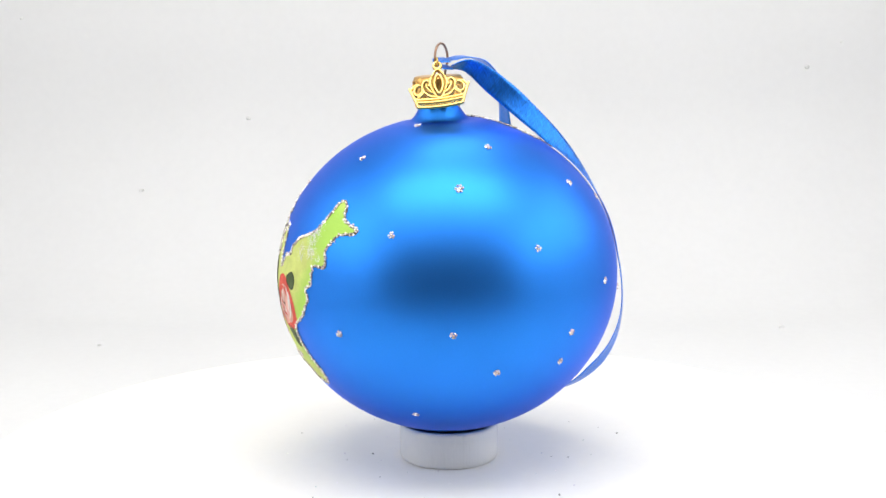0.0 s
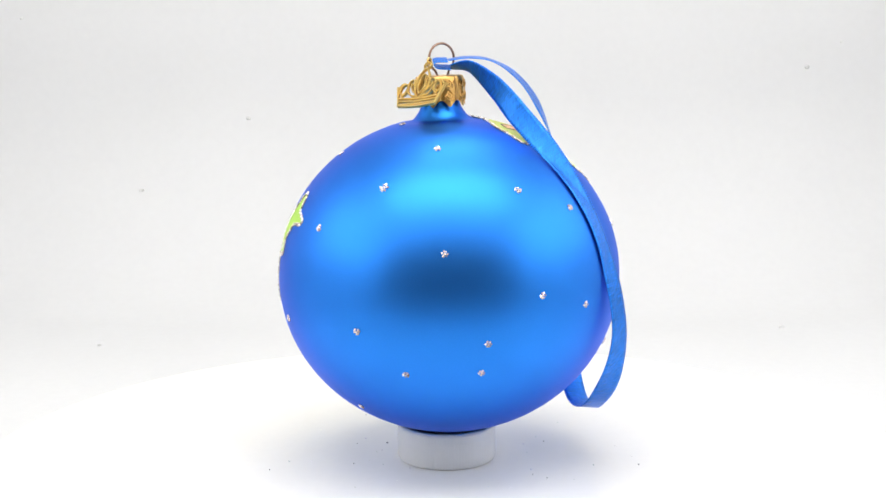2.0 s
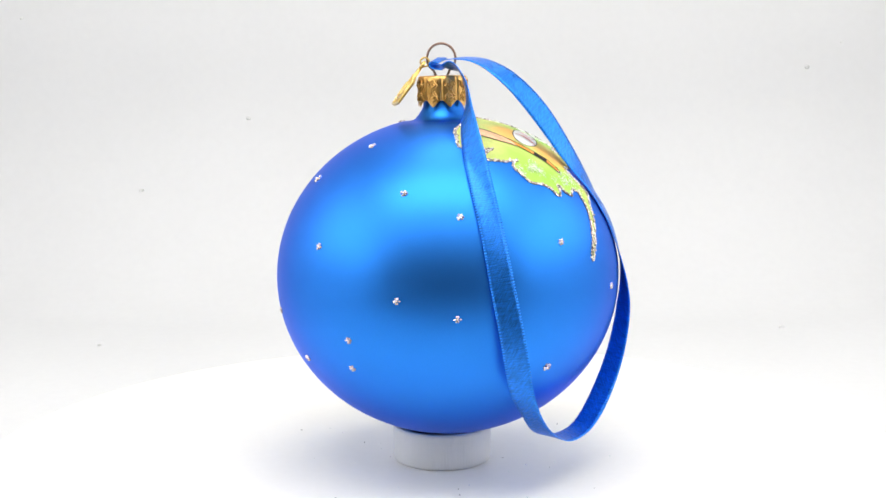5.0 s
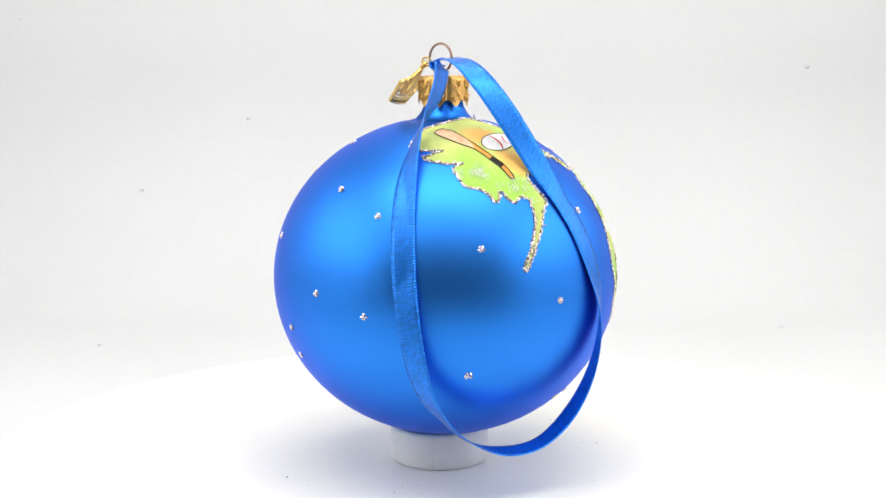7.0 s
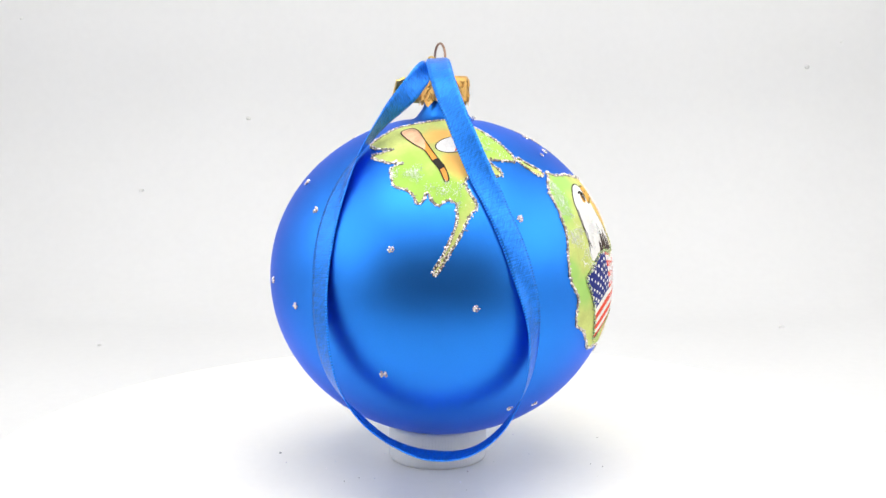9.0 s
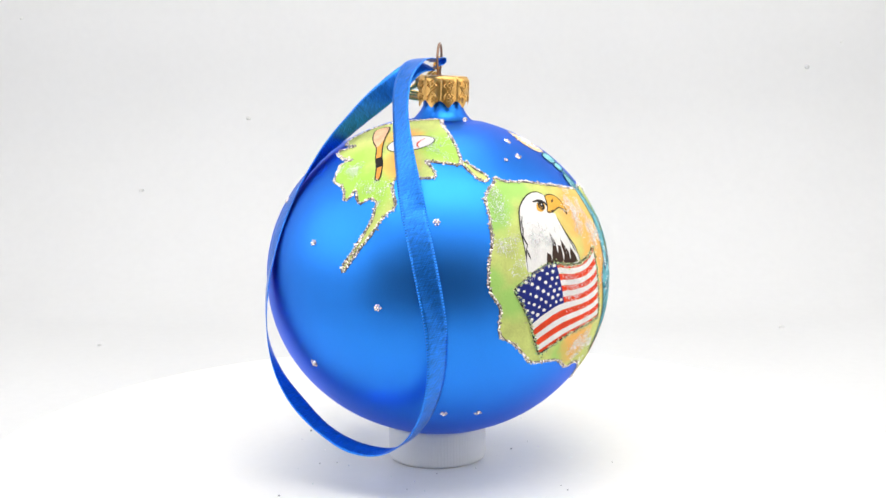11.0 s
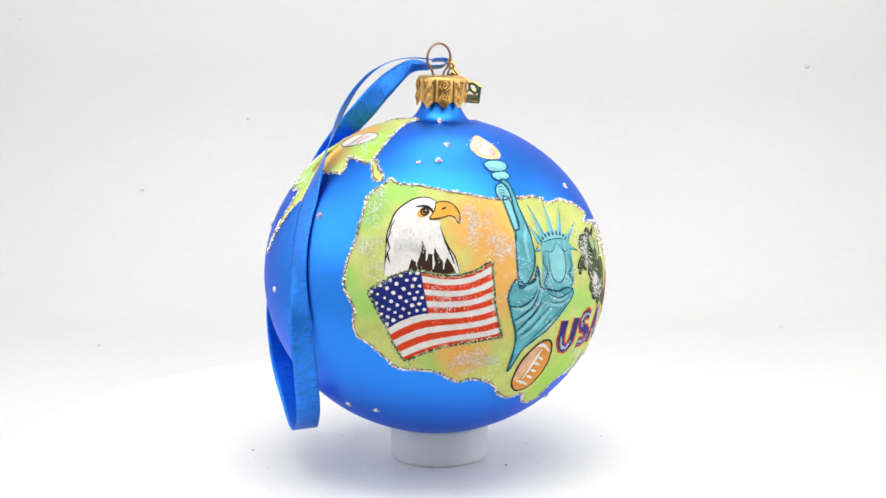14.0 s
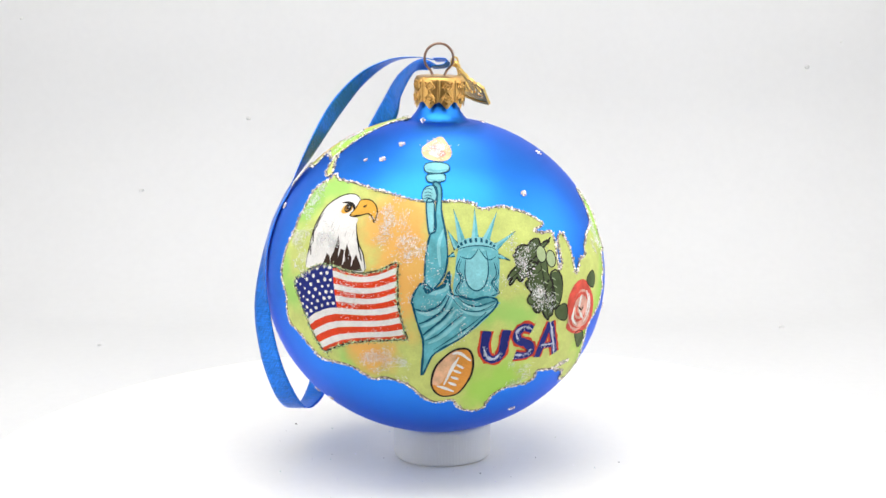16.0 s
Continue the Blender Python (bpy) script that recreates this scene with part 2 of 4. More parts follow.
class Enamel:
    """Paint on the globe: filled shapes and brush strokes, gathered into one mesh with one slot for each colour."""

    def __init__(self):
        self.verts, self.faces, self.slots, self.colours = [], [], [], []

    def slot(self, colour):
        if colour not in self.colours:
            self.colours.append(colour)
        return self.colours.index(colour)

    def fill(self, outline, colour, h, steps=3, step=0.05):
        us = [unit(*p) for p in outline]
        c = sum(us, Vector()).normalized()
        e = Vector((-c.y, c.x, 0)).normalized()
        n = c.cross(e)
        flat = [Vector((2 * u.dot(e) / (1 + u.dot(c)), 2 * u.dot(n) / (1 + u.dot(c)), 0)) for u in us]
        if steps > 1:
            flat = spline(flat, True, steps)
        bm = bmesh.new()
        n_flat = len(flat)
        points, _, tris, *_ = delaunay_2d_cdt([p.to_2d() for p in flat], [(i, (i + 1) % n_flat) for i in range(n_flat)], [], 1, 1e-6)
        dots_2d = [bm.verts.new((p.x, p.y, 0)) for p in points]
        for tri in tris:
            bm.faces.new([dots_2d[i] for i in tri])
        for axis in (0, 1):
            lo, hi = min(p[axis] for p in flat), max(p[axis] for p in flat)
            k = math.floor(lo / step) + 1
            while k * step < hi:
                co, no = Vector((0, 0, 0)), Vector((0, 0, 0))
                co[axis], no[axis] = k * step, 1
                bmesh.ops.bisect_plane(bm, geom=bm.verts[:] + bm.edges[:] + bm.faces[:], plane_co=co, plane_no=no)
                k += 1
        bm.verts.index_update()
        base, s = len(self.verts), self.slot(colour)
        for v in bm.verts:
            r2 = v.co.x ** 2 + v.co.y ** 2
            u = (v.co.x * e + v.co.y * n + (1 - r2 / 4) * c) / (1 + r2 / 4)
            self.verts.append(on_ball(u.normalized(), h))
        for f in bm.faces:
            ids = [base + v.index for v in f.verts]
            a, b, d = (self.verts[i] for i in ids[:3])
            if (b - a).cross(d - a).dot(a) < 0:
                ids.reverse()
            self.faces.append(ids)
            self.slots.append(s)
        bm.free()
        return self

    def stroke(self, path, colour, width, h, closed=False, taper=True, steps=4, wobble=0.15):
        """A brush stroke: width in metres, thinner at its ends."""
        us = [u.normalized() for u in spline([unit(*p) for p in path], closed, steps)]
        base, s, n = len(self.verts), self.slot(colour), len(us)
        for i, u in enumerate(us):
            a = us[(i + 1) % n] if closed or i < n - 1 else u
            b = us[i - 1] if closed or i > 0 else u
            t = (a - b).normalized()
            side = t.cross(u).normalized()
            f = i / max(1, n - 1)
            w = width * (1 + random.uniform(-wobble, wobble))
            if taper and not closed:
                w *= 0.35 + 0.65 * math.sin(math.pi * min(1, max(0, f)))
            for k in (-1, 1):
                self.verts.append(on_ball((u + side * (k * w / 2 / RA)).normalized(), h))
        for i in range(n if closed else n - 1):
            a, b = base + 2 * i, base + 2 * ((i + 1) % n)
            self.faces.append([a + 1, a, b, b + 1])
            self.slots.append(s)
        return self

    def mesh(self, name, parent, label=""):
        me = bpy.data.meshes.new(name)
        me.from_pydata([tuple(v) for v in self.verts], [], self.faces)
        me.polygons.foreach_set("material_index", self.slots)
        bm = bmesh.new()
        bm.from_mesh(me)
        for f in bm.faces:
            if f.normal.dot(f.calc_center_median()) < 0:
                f.normal_flip()
        bm.to_mesh(me)
        bm.free()
        return part_mesh(name, me, self.colours, parent, label)


OCTA_V = [(1, 0, 0), (-1, 0, 0), (0, 1, 0), (0, -1, 0), (0, 0, 1), (0, 0, -1)]
OCTA_F = [(0, 2, 4), (2, 1, 4), (1, 3, 4), (3, 0, 4), (2, 0, 5), (1, 2, 5), (3, 1, 5), (0, 3, 5)]


def crystals(name, places, material, parent, label="", kind="stuff"):
    """Glitter: one small faceted grain at each (place, radius)."""
    verts, faces = [], []
    for p, r in places:
        q = Euler((random.uniform(0, 6.28), random.uniform(0, 6.28), random.uniform(0, 6.28))).to_matrix()
        base = len(verts)
        verts += [tuple(p + q @ (Vector(v) * r * random.uniform(0.7, 1.2))) for v in OCTA_V]
        faces += [tuple(base + i for i in f) for f in OCTA_F]
    me = bpy.data.meshes.new(name)
    me.from_pydata(verts, [], faces)
    return tagged(part_mesh(name, me, material, parent, label, smooth=False), kind=kind)


def along(path, spacing, width, radius, closed=True, steps=6, h=0.0001):
    """Places for grains in a loose band along a path on the globe."""
    us = [u.normalized() for u in spline([unit(*p) for p in path], closed, steps)]
    if closed:
        us.append(us[0])
    out, left = [], 0.0
    for a, b in zip(us, us[1:]):
        d = (b - a).length * RA
        while left < d:
            u = a.lerp(b, left / d) if d else a
            jit = Vector((random.gauss(0, 1), random.gauss(0, 1), random.gauss(0, 1))) * width / RA
            out.append((on_ball((u + jit).normalized(), h + random.uniform(0, 0.0001)), radius * random.uniform(0.6, 1.25)))
            left += spacing
        left -= d
    return out


def scatter(centre, spread, count, radius, h=0.00025):
    c = unit(*centre)
    out = []
    for _ in range(count):
        jit = Vector((random.gauss(0, 1), random.gauss(0, 1), random.gauss(0, 1))) * spread / RA
        out.append((on_ball((c + jit).normalized(), h), radius * random.uniform(0.5, 1.2)))
    return out


# ---- the tent, its sweep and the turntable ----
X, Y0, Y1, TOP, LOW = 0.30, -0.26, 0.30, 0.5, -0.0045
def sweep():
    """White paper that runs along the floor and curves up the back."""
    r = 0.10
    line = [(Y0, LOW), (-0.1, LOW), (0, LOW), (0.1, LOW)] + [(Y1 - r + r * math.sin(a), LOW + r - r * math.cos(a)) for a in np.linspace(0, math.pi / 2, 20)] + [(Y1, TOP)]
    bm = bmesh.new()
    cols = []
    for off in (0.0, -0.004):
        for x in np.linspace(-X, X, 13):
            cols.append([bm.verts.new((x, y - (off if z > LOW + 0.05 else 0), z + (off if z <= LOW + 0.05 else 0))) for y, z in line])
    for k in list(range(12)) + list(range(13, 25)):
        for a in range(len(line) - 1):
            q = (cols[k][a], cols[k + 1][a], cols[k + 1][a + 1], cols[k][a + 1])
            bm.faces.new(q if k < 13 else q[::-1])
    return bm


tagged(part("backdrop", sweep(), PAPER), "plain white paper sweep behind the turntable", "backdrop", kind="structure")
tagged(part("wall_left", box(-X - 0.006, Y0, LOW - 0.02, -X - 0.001, Y1 + 0.03, TOP), FABRIC, smooth=False), "white tent side wall", "wall", kind="structure")
tagged(part("wall_right", box(X + 0.001, Y0, LOW - 0.02, X + 0.006, Y1 + 0.03, TOP), FABRIC, smooth=False), "white tent side wall", "wall", kind="structure")
tagged(part("ceiling", box(-X - 0.006, Y0, TOP + 0.001, X + 0.006, Y1 + 0.03, TOP + 0.006), FABRIC, smooth=False), "white tent roof", "ceiling", kind="structure")
# unseen front panels, added to bounce light and bound the globe's dark reflection
tagged(part("bounce_panel_front", box(-X - 0.006, Y0 - 0.006, 0.225, X + 0.006, Y0 - 0.001, TOP), FABRIC, smooth=False), "unseen white panel added above the opening", "wall", kind="structure")
for x0, x1 in ((-X - 0.006, -0.25), (0.25, X + 0.006)):
    tagged(part("bounce_panel_front", box(x0, Y0 - 0.006, LOW - 0.02, x1, Y0 - 0.001, 0.224), FABRIC, smooth=False), "unseen white panel added beside the opening", "wall", kind="structure")

turntable = tagged(part("turntable", lathe([(0.0001, LOW + 0.0005), (0.138, LOW + 0.0005), (0.142, LOW + 0.002), (0.142, -0.0012), (0.1408, -0.0003), (0.1395, 0), (0.07, 0), (0.0001, 0)], 128), TABLE_WHITE),
                   "round white display turntable, slowly turning", "turntable")
specks = []
for _ in range(13):
    a, r = random.uniform(0, 6.283), random.uniform(0.017, 0.06)
    specks.append((Vector((r * math.cos(a), r * math.sin(a), 0.0001)), random.choice((0.00018, 0.00022, 0.0003, 0.00045))))
crystals("dust", specks, DUST, turntable, "grey dust and glitter specks on the turntable")

flecks = []
for _ in range(34):
    a, r = random.uniform(0, 6.283), random.uniform(0.016, 0.05)
    flecks.append((Vector((r * math.cos(a), r * math.sin(a), 0.0001)), random.choice((0.00016, 0.0002, 0.00028))))
crystals("glitter_flecks", flecks, FROST, turntable, "fallen silver glitter on the turntable")

# small grey specks, laid on the sweep to fit the camera's view
speck_spots = [(-0.1459, 0.2857, 0.0444), (-0.1413, 0.1661, -0.0045), (-0.0943, 0.2983, 0.0781), (0.1789, 0.2998, 0.1009), (0.1448, 0.1898, -0.0045), (0.195, 0.2998, 0.1128), (-0.2034, 0.2998, 0.1273)]
for k, (x, y, z) in enumerate(speck_spots):
    bm = bmesh.new()
    bmesh.ops.create_icosphere(bm, subdivisions=1, radius=(0.0014, 0.0013, 0.0012, 0.0012, 0.0014, 0.0008, 0.0008)[k])
    for v in bm.verts:
        v.co = (v.co.x * random.uniform(0.7, 1.2), v.co.y * 0.12, v.co.z * random.uniform(0.7, 1.2))
    ob = tagged(part("grey_speck", bm, SPECK_GREY), "small grey speck on the white sweep", "lint", group="lint on the sweep")
    ob.location = (x, y, z)

# ---- bottle cap that carries the globe ----
def bottle_cap():
    bm = bmesh.new()
    n = 288
    prof = [(0.0124, 0.0015), (0.0128, 0.0104), (0.0134, 0.0108), (0.0141, 0.0106), (0.01446, 0.0098), (0.01446, 0.0012), (0.0142, 0.0003), (0.0137, 0.0), (0.0001, 0.0)]
    rings = []
    for k, (r, z) in enumerate(prof):
        ring = []
        for i in range(n):
            a = 2 * math.pi * i / n
            rib = 0.00010 * (1 if i % 3 == 0 else -0.6) if k in (4, 5) else 0
            ring.append(bm.verts.new(((r + rib) * math.cos(a), (r + rib) * math.sin(a), z)))
        rings.append(ring)
    for a, b in zip(rings, rings[1:]):
        for i in range(n):
            bm.faces.new((a[i], a[(i + 1) % n], b[(i + 1) % n], b[i]))
    bm.faces.new(rings[0])
    bmesh.ops.recalc_face_normals(bm, faces=bm.faces)
    return bm


cap_stand = tagged(part("bottle_cap", bottle_cap(), PLASTIC), "white ribbed plastic bottle cap used as a stand", "bottle cap")
CAP_AT = Vector((0.00160, -0.00091, 0.0))

# ---- the globe ornament ----
CENTRE = Vector((0.00182, 0.00117, 0.05575))
AXIS = Vector((-0.0440, -0.0062, 1)).normalized()
turn_fix = Vector((0, 0, 1)).rotation_difference(AXIS).to_matrix().to_4x4()
SEAT = Matrix.Translation(CENTRE) @ turn_fix

ornament = tagged(new("globe_ornament"), "satin blue glass globe ornament painted with a glittered map", "ornament")


def bulb():
    prof = []
    for a in np.linspace(0.4, 166, 110):
        prof.append((RA * math.sin(radians(a)), -RB * math.cos(radians(a))))
    prof += [(0.0105, 0.04514), (0.0092, 0.04540), (0.0082, 0.0458), (0.0072, 0.0469), (0.0064, 0.0481), (0.0058, 0.0493), (0.0055, 0.0512), (0.0055, 0.0560)]
    return lathe(prof, 160)


part("bulb", bulb(), BLUE_LACQUER, ornament)


def metal_cap():
    """Stamped foil cap: nine panels with a pointed hem, grooves between them, and a flat crimped top."""
    bm = bmesh.new()
    n, teeth = 216, 9
    rows = [("hem", 0.00705), (0.0530, 0.00712), (0.0545, 0.00712), (0.0560, 0.00710), (0.0572, 0.00705), (0.0579, 0.0068), (0.0581, 0.0062), (0.0581, 0.0030), (0.0581, 0.0001)]
    rings = []
    for z, r in rows:
        ring = []
        for i in range(n):
            a = 2 * math.pi * i / n
            f = ((a - radians(118)) * teeth / (2 * math.pi)) % 1
            tri = abs(((f + 0.5) % 1) - 0.5) * 2
            groove = -0.00028 * math.exp(-((1 - tri) / 0.13) ** 2) if r > 0.0065 else 0
            zz = (0.0492 + 0.0019 * (0.5 - 0.5 * math.cos(math.pi * tri ** 0.8))) if z == "hem" else z
            flare = 0.0002 * (1 - tri) if z == "hem" else 0
            ring.append(bm.verts.new(((r + groove + flare) * math.cos(a), (r + groove + flare) * math.sin(a), zz)))
        rings.append(ring)
    for a, b in zip(rings, rings[1:]):
        for i in range(n):
            bm.faces.new((a[i], a[(i + 1) % n], b[(i + 1) % n], b[i]))
    bm.faces.new(rings[-1])
    bmesh.ops.recalc_face_normals(bm, faces=bm.faces)
    return bm


foil = part("metal_cap", metal_cap(), GOLD, ornament, "stamped gold foil cap")


def relief():
    """One panel's raised double lozenge, facing +x."""
    bm = bmesh.new()
    for zc, s in ((0.0554, 1.0), (0.0523, 1.0)):
        for k in (1.0, 0.45):
            pts = [Vector((0.00716, 0.00155 * k * s * c, zc + 0.0016 * k * s * d)) for c, d in ((0, 1), (1, 0), (0, -1), (-1, 0))]
            wire(bm, pts, 0.00025, True, 4)
    for c in (-1, 1):
        wire(bm, [Vector((0.00710, c * 0.0016, 0.0567)), Vector((0.00712, c * 0.0004, 0.0539)), Vector((0.00706, c * 0.0016, 0.0510))], 0.00017, False, 4)
    return bm


first = part("lozenge_relief", relief(), GOLD, foil)
first.rotation_euler = (0, 0, radians(118))
for k in range(1, 9):
    ob = new("lozenge_relief", first.data)
    ob.parent = foil
    ob.rotation_euler = (0, 0, radians(118 + 40 * k))


def hanging_loop():
    """Wire loop whose legs run down into the cap."""
    d = Vector((math.cos(radians(58.0)), math.sin(radians(58.0)), 0))
    c = Vector((0.0013, -0.0006, 0.0631))
    pts = [c + d * 0.0017 + Vector((0, 0, -0.0050))] + [c + d * 0.0042 * math.cos(a) + Vector((0, 0, 0.0042 * math.sin(a))) for a in np.linspace(radians(-55), radians(235), 30)]
    pts.append(c - d * 0.0017 + Vector((0, 0, -0.0050)))
    return wire(bmesh.new(), pts, 0.00036, False, 8, normal=Vector((d.y, -d.x, 0)))


part("hanging_loop", hanging_loop(), WIRE, ornament, "thin copper-coloured wire loop")

def inside(lon, lat, coast):
    hit = False
    for (x0, y0), (x1, y1) in zip(coast, coast[1:] + coast[:1]):
        x0, x1 = (x0 - coast[0][0] + 180) % 360, (x1 - coast[0][0] + 180) % 360
        if (y0 > lat) != (y1 > lat) and (lon - coast[0][0] + 180) % 360 < x0 + (lat - y0) / (y1 - y0) * (x1 - x0):
            hit = not hit
    return hit


# ---- painted map: outlines in degrees of longitude and latitude on the globe ----
GREENS = [(85.6, 28.7), (89.2, 0.4), (155.5, 0.4), (96.5, 40.7), (113.2, -18.5), (81.5, 6.3), (167.4, -2.1), (164.5, -30.8), (87, 33.8)]
ORANGES = [(124.7, 28.1), (125.5, 2.3), (120.6, -15.7), (36.3, 64.6), (46.2, 48.7)]
GLITTERS = [(124.6, 30), (130.4, 22.6), (124.2, -15.6), (100.2, 20.7), (141.5, 18.8), (137.5, 4.2), (143, -1.6), (84.6, 34.9), (91.3, 12),
    (171.9, -25.3), (175.7, 4.7), (170.5, 18.3), (24.2, 43.7), (39.9, 36.9), (16.9, 43.5), (62.8, 58.4), (124.7, 30.7), (123, 24), (131.5, 20.1),
    (128, -18.3), (120.5, -19.2), (86.8, 31), (87.4, 20.3), (100.8, 21.4), (112.3, 3.7), (212.3, 18.1), (215.1, 26.3)]
EAST_GREENS = [(222, 26), (226, 12), (217, -2), (208, -16), (163, -30), (20, 44), (35, 38), (70, 60)]
LAND = land_paint()
COAST_NORTH = [(88.1, 41.7), (89.3, 43.7), (94.3, 42.1), (105.1, 41.6), (113.9, 40.2), (122, 39.1), (130.9, 37.4), (139.6, 36.9), (146.6, 37.4),
    (153.8, 36.7), (156.7, 34.6), (166.5, 34.8), (174.5, 32), (179.4, 29.1), (180.5, 27.4), (175.9, 25.9), (179.4, 24.8), (183.5, 24.7),
    (183.9, 20.8), (183.5, 16), (183.6, 11.6), (185.1, 13.9), (185.1, 18.7), (186, 22.5), (188.4, 23.7), (189.6, 21.6), (190.8, 18.3), (190.9, 14),
    (191.4, 9.5), (193.5, 11.3), (195.6, 13.7)]
COAST_EAST = [(199.3, 14.5), (200.2, 17.6), (205, 21.2), (211.5, 23.6), (214.9, 26.7), (217.5, 30.6), (219.8, 34.5), (222, 35.9), (224.5, 34.1),
    (225.1, 30.1), (228.2, 27.6), (232.1, 26.1), (230.9, 24.5), (224.9, 23.7), (222.5, 21.4), (220.5, 18.9), (220.4, 16.1), (220.8, 12.5),
    (215.5, 12.3), (214.8, 8.8), (214.4, 5.8), (211.9, 3.9), (213, 0.8), (210.9, -2.5), (208.7, -5.9), (202.4, -10.2), (201.6, -13.6),
    (202.5, -16.7), (204.7, -22), (207.8, -27.4), (205.7, -33.6), (198.3, -32.5), (195.6, -27.9), (187.5, -25)]
COAST_SOUTH = [(195.9, -23.3), (190.4, -23.4), (186.5, -24.9), (178.9, -24.1), (179.1, -27.1), (176.1, -29.2), (168.9, -29.8), (163.8, -32.2),
    (162.3, -36.6), (161.3, -40.6), (156, -41.5), (151.9, -39.7), (147.7, -34.5), (144.5, -35.4), (140.2, -35.5), (136, -32.6), (132.1, -28.1),
    (127.3, -25.8), (123.3, -25.2), (119, -26.4), (115.1, -24), (110.1, -21.9)]
COAST_WEST = [(99.5, -21.4), (95.3, -17.9), (90.7, -13.7), (86.2, -11), (85, -7.2), (85.2, -1.3), (82.4, 3), (81.2, 7.6), (81.6, 14.2), (83, 20.2),
    (83, 25), (83.2, 30.1), (82.6, 35.3), (84.2, 38.1), (85.4, 39.8)]
ALASKA_WEST = [(45, 80), (22, 77), (1.5, 72.5), (350.6, 68), (349.9, 62.3), (349.7, 56.9), (355.5, 54.9), (2.9, 54.9), (8.1, 54.8), (4, 53.4),
    (359, 51.2), (3.5, 49.4), (11.4, 48.4), (18.2, 48.6), (14.5, 47.2), (13.3, 45.4), (15.8, 41.1), (18, 38.5), (22.6, 37.5), (26, 35.4),
    (27.6, 32.7), (29.6, 33.1), (31.3, 36.5), (32.9, 33.8), (35.7, 31.9), (38.5, 33.8), (41.5, 33.1), (42.2, 30.2), (41.7, 25.7), (40, 21),
    (37.9, 16.3), (35, 10.9), (34.8, 8.5)]
ALASKA_EAST = [(36.4, 10.3), (39.1, 15.4), (42.1, 20), (44.5, 24.7), (46.6, 28.6), (49.4, 31.9), (46.8, 38), (46.7, 42.3), (52.3, 42.2), (57, 43),
    (62.5, 43.5), (63.2, 45.2), (60.8, 48.3), (58.2, 50.8), (61.7, 50.4), (68.6, 49.9), (74, 49.5), (75.5, 51.4), (74.6, 57.1), (71.4, 65.8),
    (64.6, 75.3), (66, 79), (56, 80.5)]
ISTHMUS = [(74.6, 51.1), (78.9, 46.1), (82.1, 43.1), (85.6, 42.4), (85.7, 44.7), (81.7, 47.4), (77.7, 50.7)]
# the statue, its torch and its folds
FLAME = [(130, 60.2), (134.8, 64.2), (142.1, 67.2), (146.3, 63.5), (148.4, 58.4), (146.3, 54.9), (142.1, 53.6), (135.5, 54.2), (131.5, 56.3)]
CUP_UPPER = [(133.8, 52), (139.7, 53.1), (145.4, 52), (145.1, 49.2), (139.6, 48), (134.4, 48.7)]
CUP_LOWER = [(135.5, 47.3), (142.4, 48), (143.8, 46.5), (142.7, 44.9), (137.5, 44.3), (135.4, 45.2)]
HAND = [(135.4, 42.4), (138.9, 42.9), (140.3, 40.5), (139.8, 37.9), (138.5, 36.9), (135.2, 36.9), (134.1, 39.4)]
HANDLE = [(136.1, 36.9), (138.8, 37.3), (139.3, 32.2), (139.5, 27.3), (138.6, 25.8), (137.5, 26.7)]
ARM = [(138.2, 44.3), (141.1, 43.8), (142, 40.4), (141.8, 34.2), (142.9, 28.2), (143.7, 22.5), (143.8, 16.9), (142.6, 11.8), (139.6, 7.8),
    (137.4, 6.8), (136.9, 11.6), (137, 18.9), (138.2, 25.6), (139.9, 26.7), (139.7, 32.2), (140.1, 39.4)]
ROBE = [(136.9, 9.5), (135.2, 8.8), (133.3, 4.4), (134, 0.8), (135.1, -3.6), (136.8, -8.9), (136.9, -14.5), (136.4, -23), (138, -19.6), (139.8, -15),
    (143.3, -11.8), (148.9, -8.1), (154.5, -2.6), (158.4, 1.1), (159.5, 4), (156, 5.2), (152, 4.4), (148, 5.6), (145.6, 6.1), (144.7, 8.6), (144.3, 13.6),
    (142.8, 9.6), (139.8, 7.8)]
HAIR = [(146.6, 17.2), (147.4, 20.2), (150.7, 22.4), (154.3, 23), (158, 21.8), (160.6, 19.2), (160.6, 14), (160.1, 9.3), (159.6, 5.6), (157, 5.2),
    (156.5, 10.6), (156.8, 15.2), (153, 18.7), (149.4, 16.3), (148.8, 11.2), (148.4, 6.2), (146.2, 5.8), (145.6, 8.9), (146.2, 13.1)]
FACE = [(149.7, 17.4), (151.4, 20.4), (154, 21.2), (156.4, 20.3), (156.8, 16.8), (156.7, 12.7), (155.4, 8.9), (152.8, 7.3), (150.3, 9.1), (149.3, 12.8)]
NECK = [(148.9, 8.7), (155.1, 8.3), (156.2, 4.5), (152.3, 2.7), (148, 5.1)]
SPIKES = [(146.3, 34.5), (147.4, 21.6), (150.1, 22.6), (154.3, 34.8), (151.6, 22.9), (154.3, 23.3), (162.7, 33.2), (154.9, 23.1), (157.4, 22.1),
    (168.2, 26.1), (158, 21.5), (159.9, 20), (164.5, 16.6), (159.8, 19.5), (160.4, 17.7), (144, 27.2), (146.1, 20.5), (147.7, 22), (143.9, 18.2),
    (145.8, 20), (146.3, 18.5)]
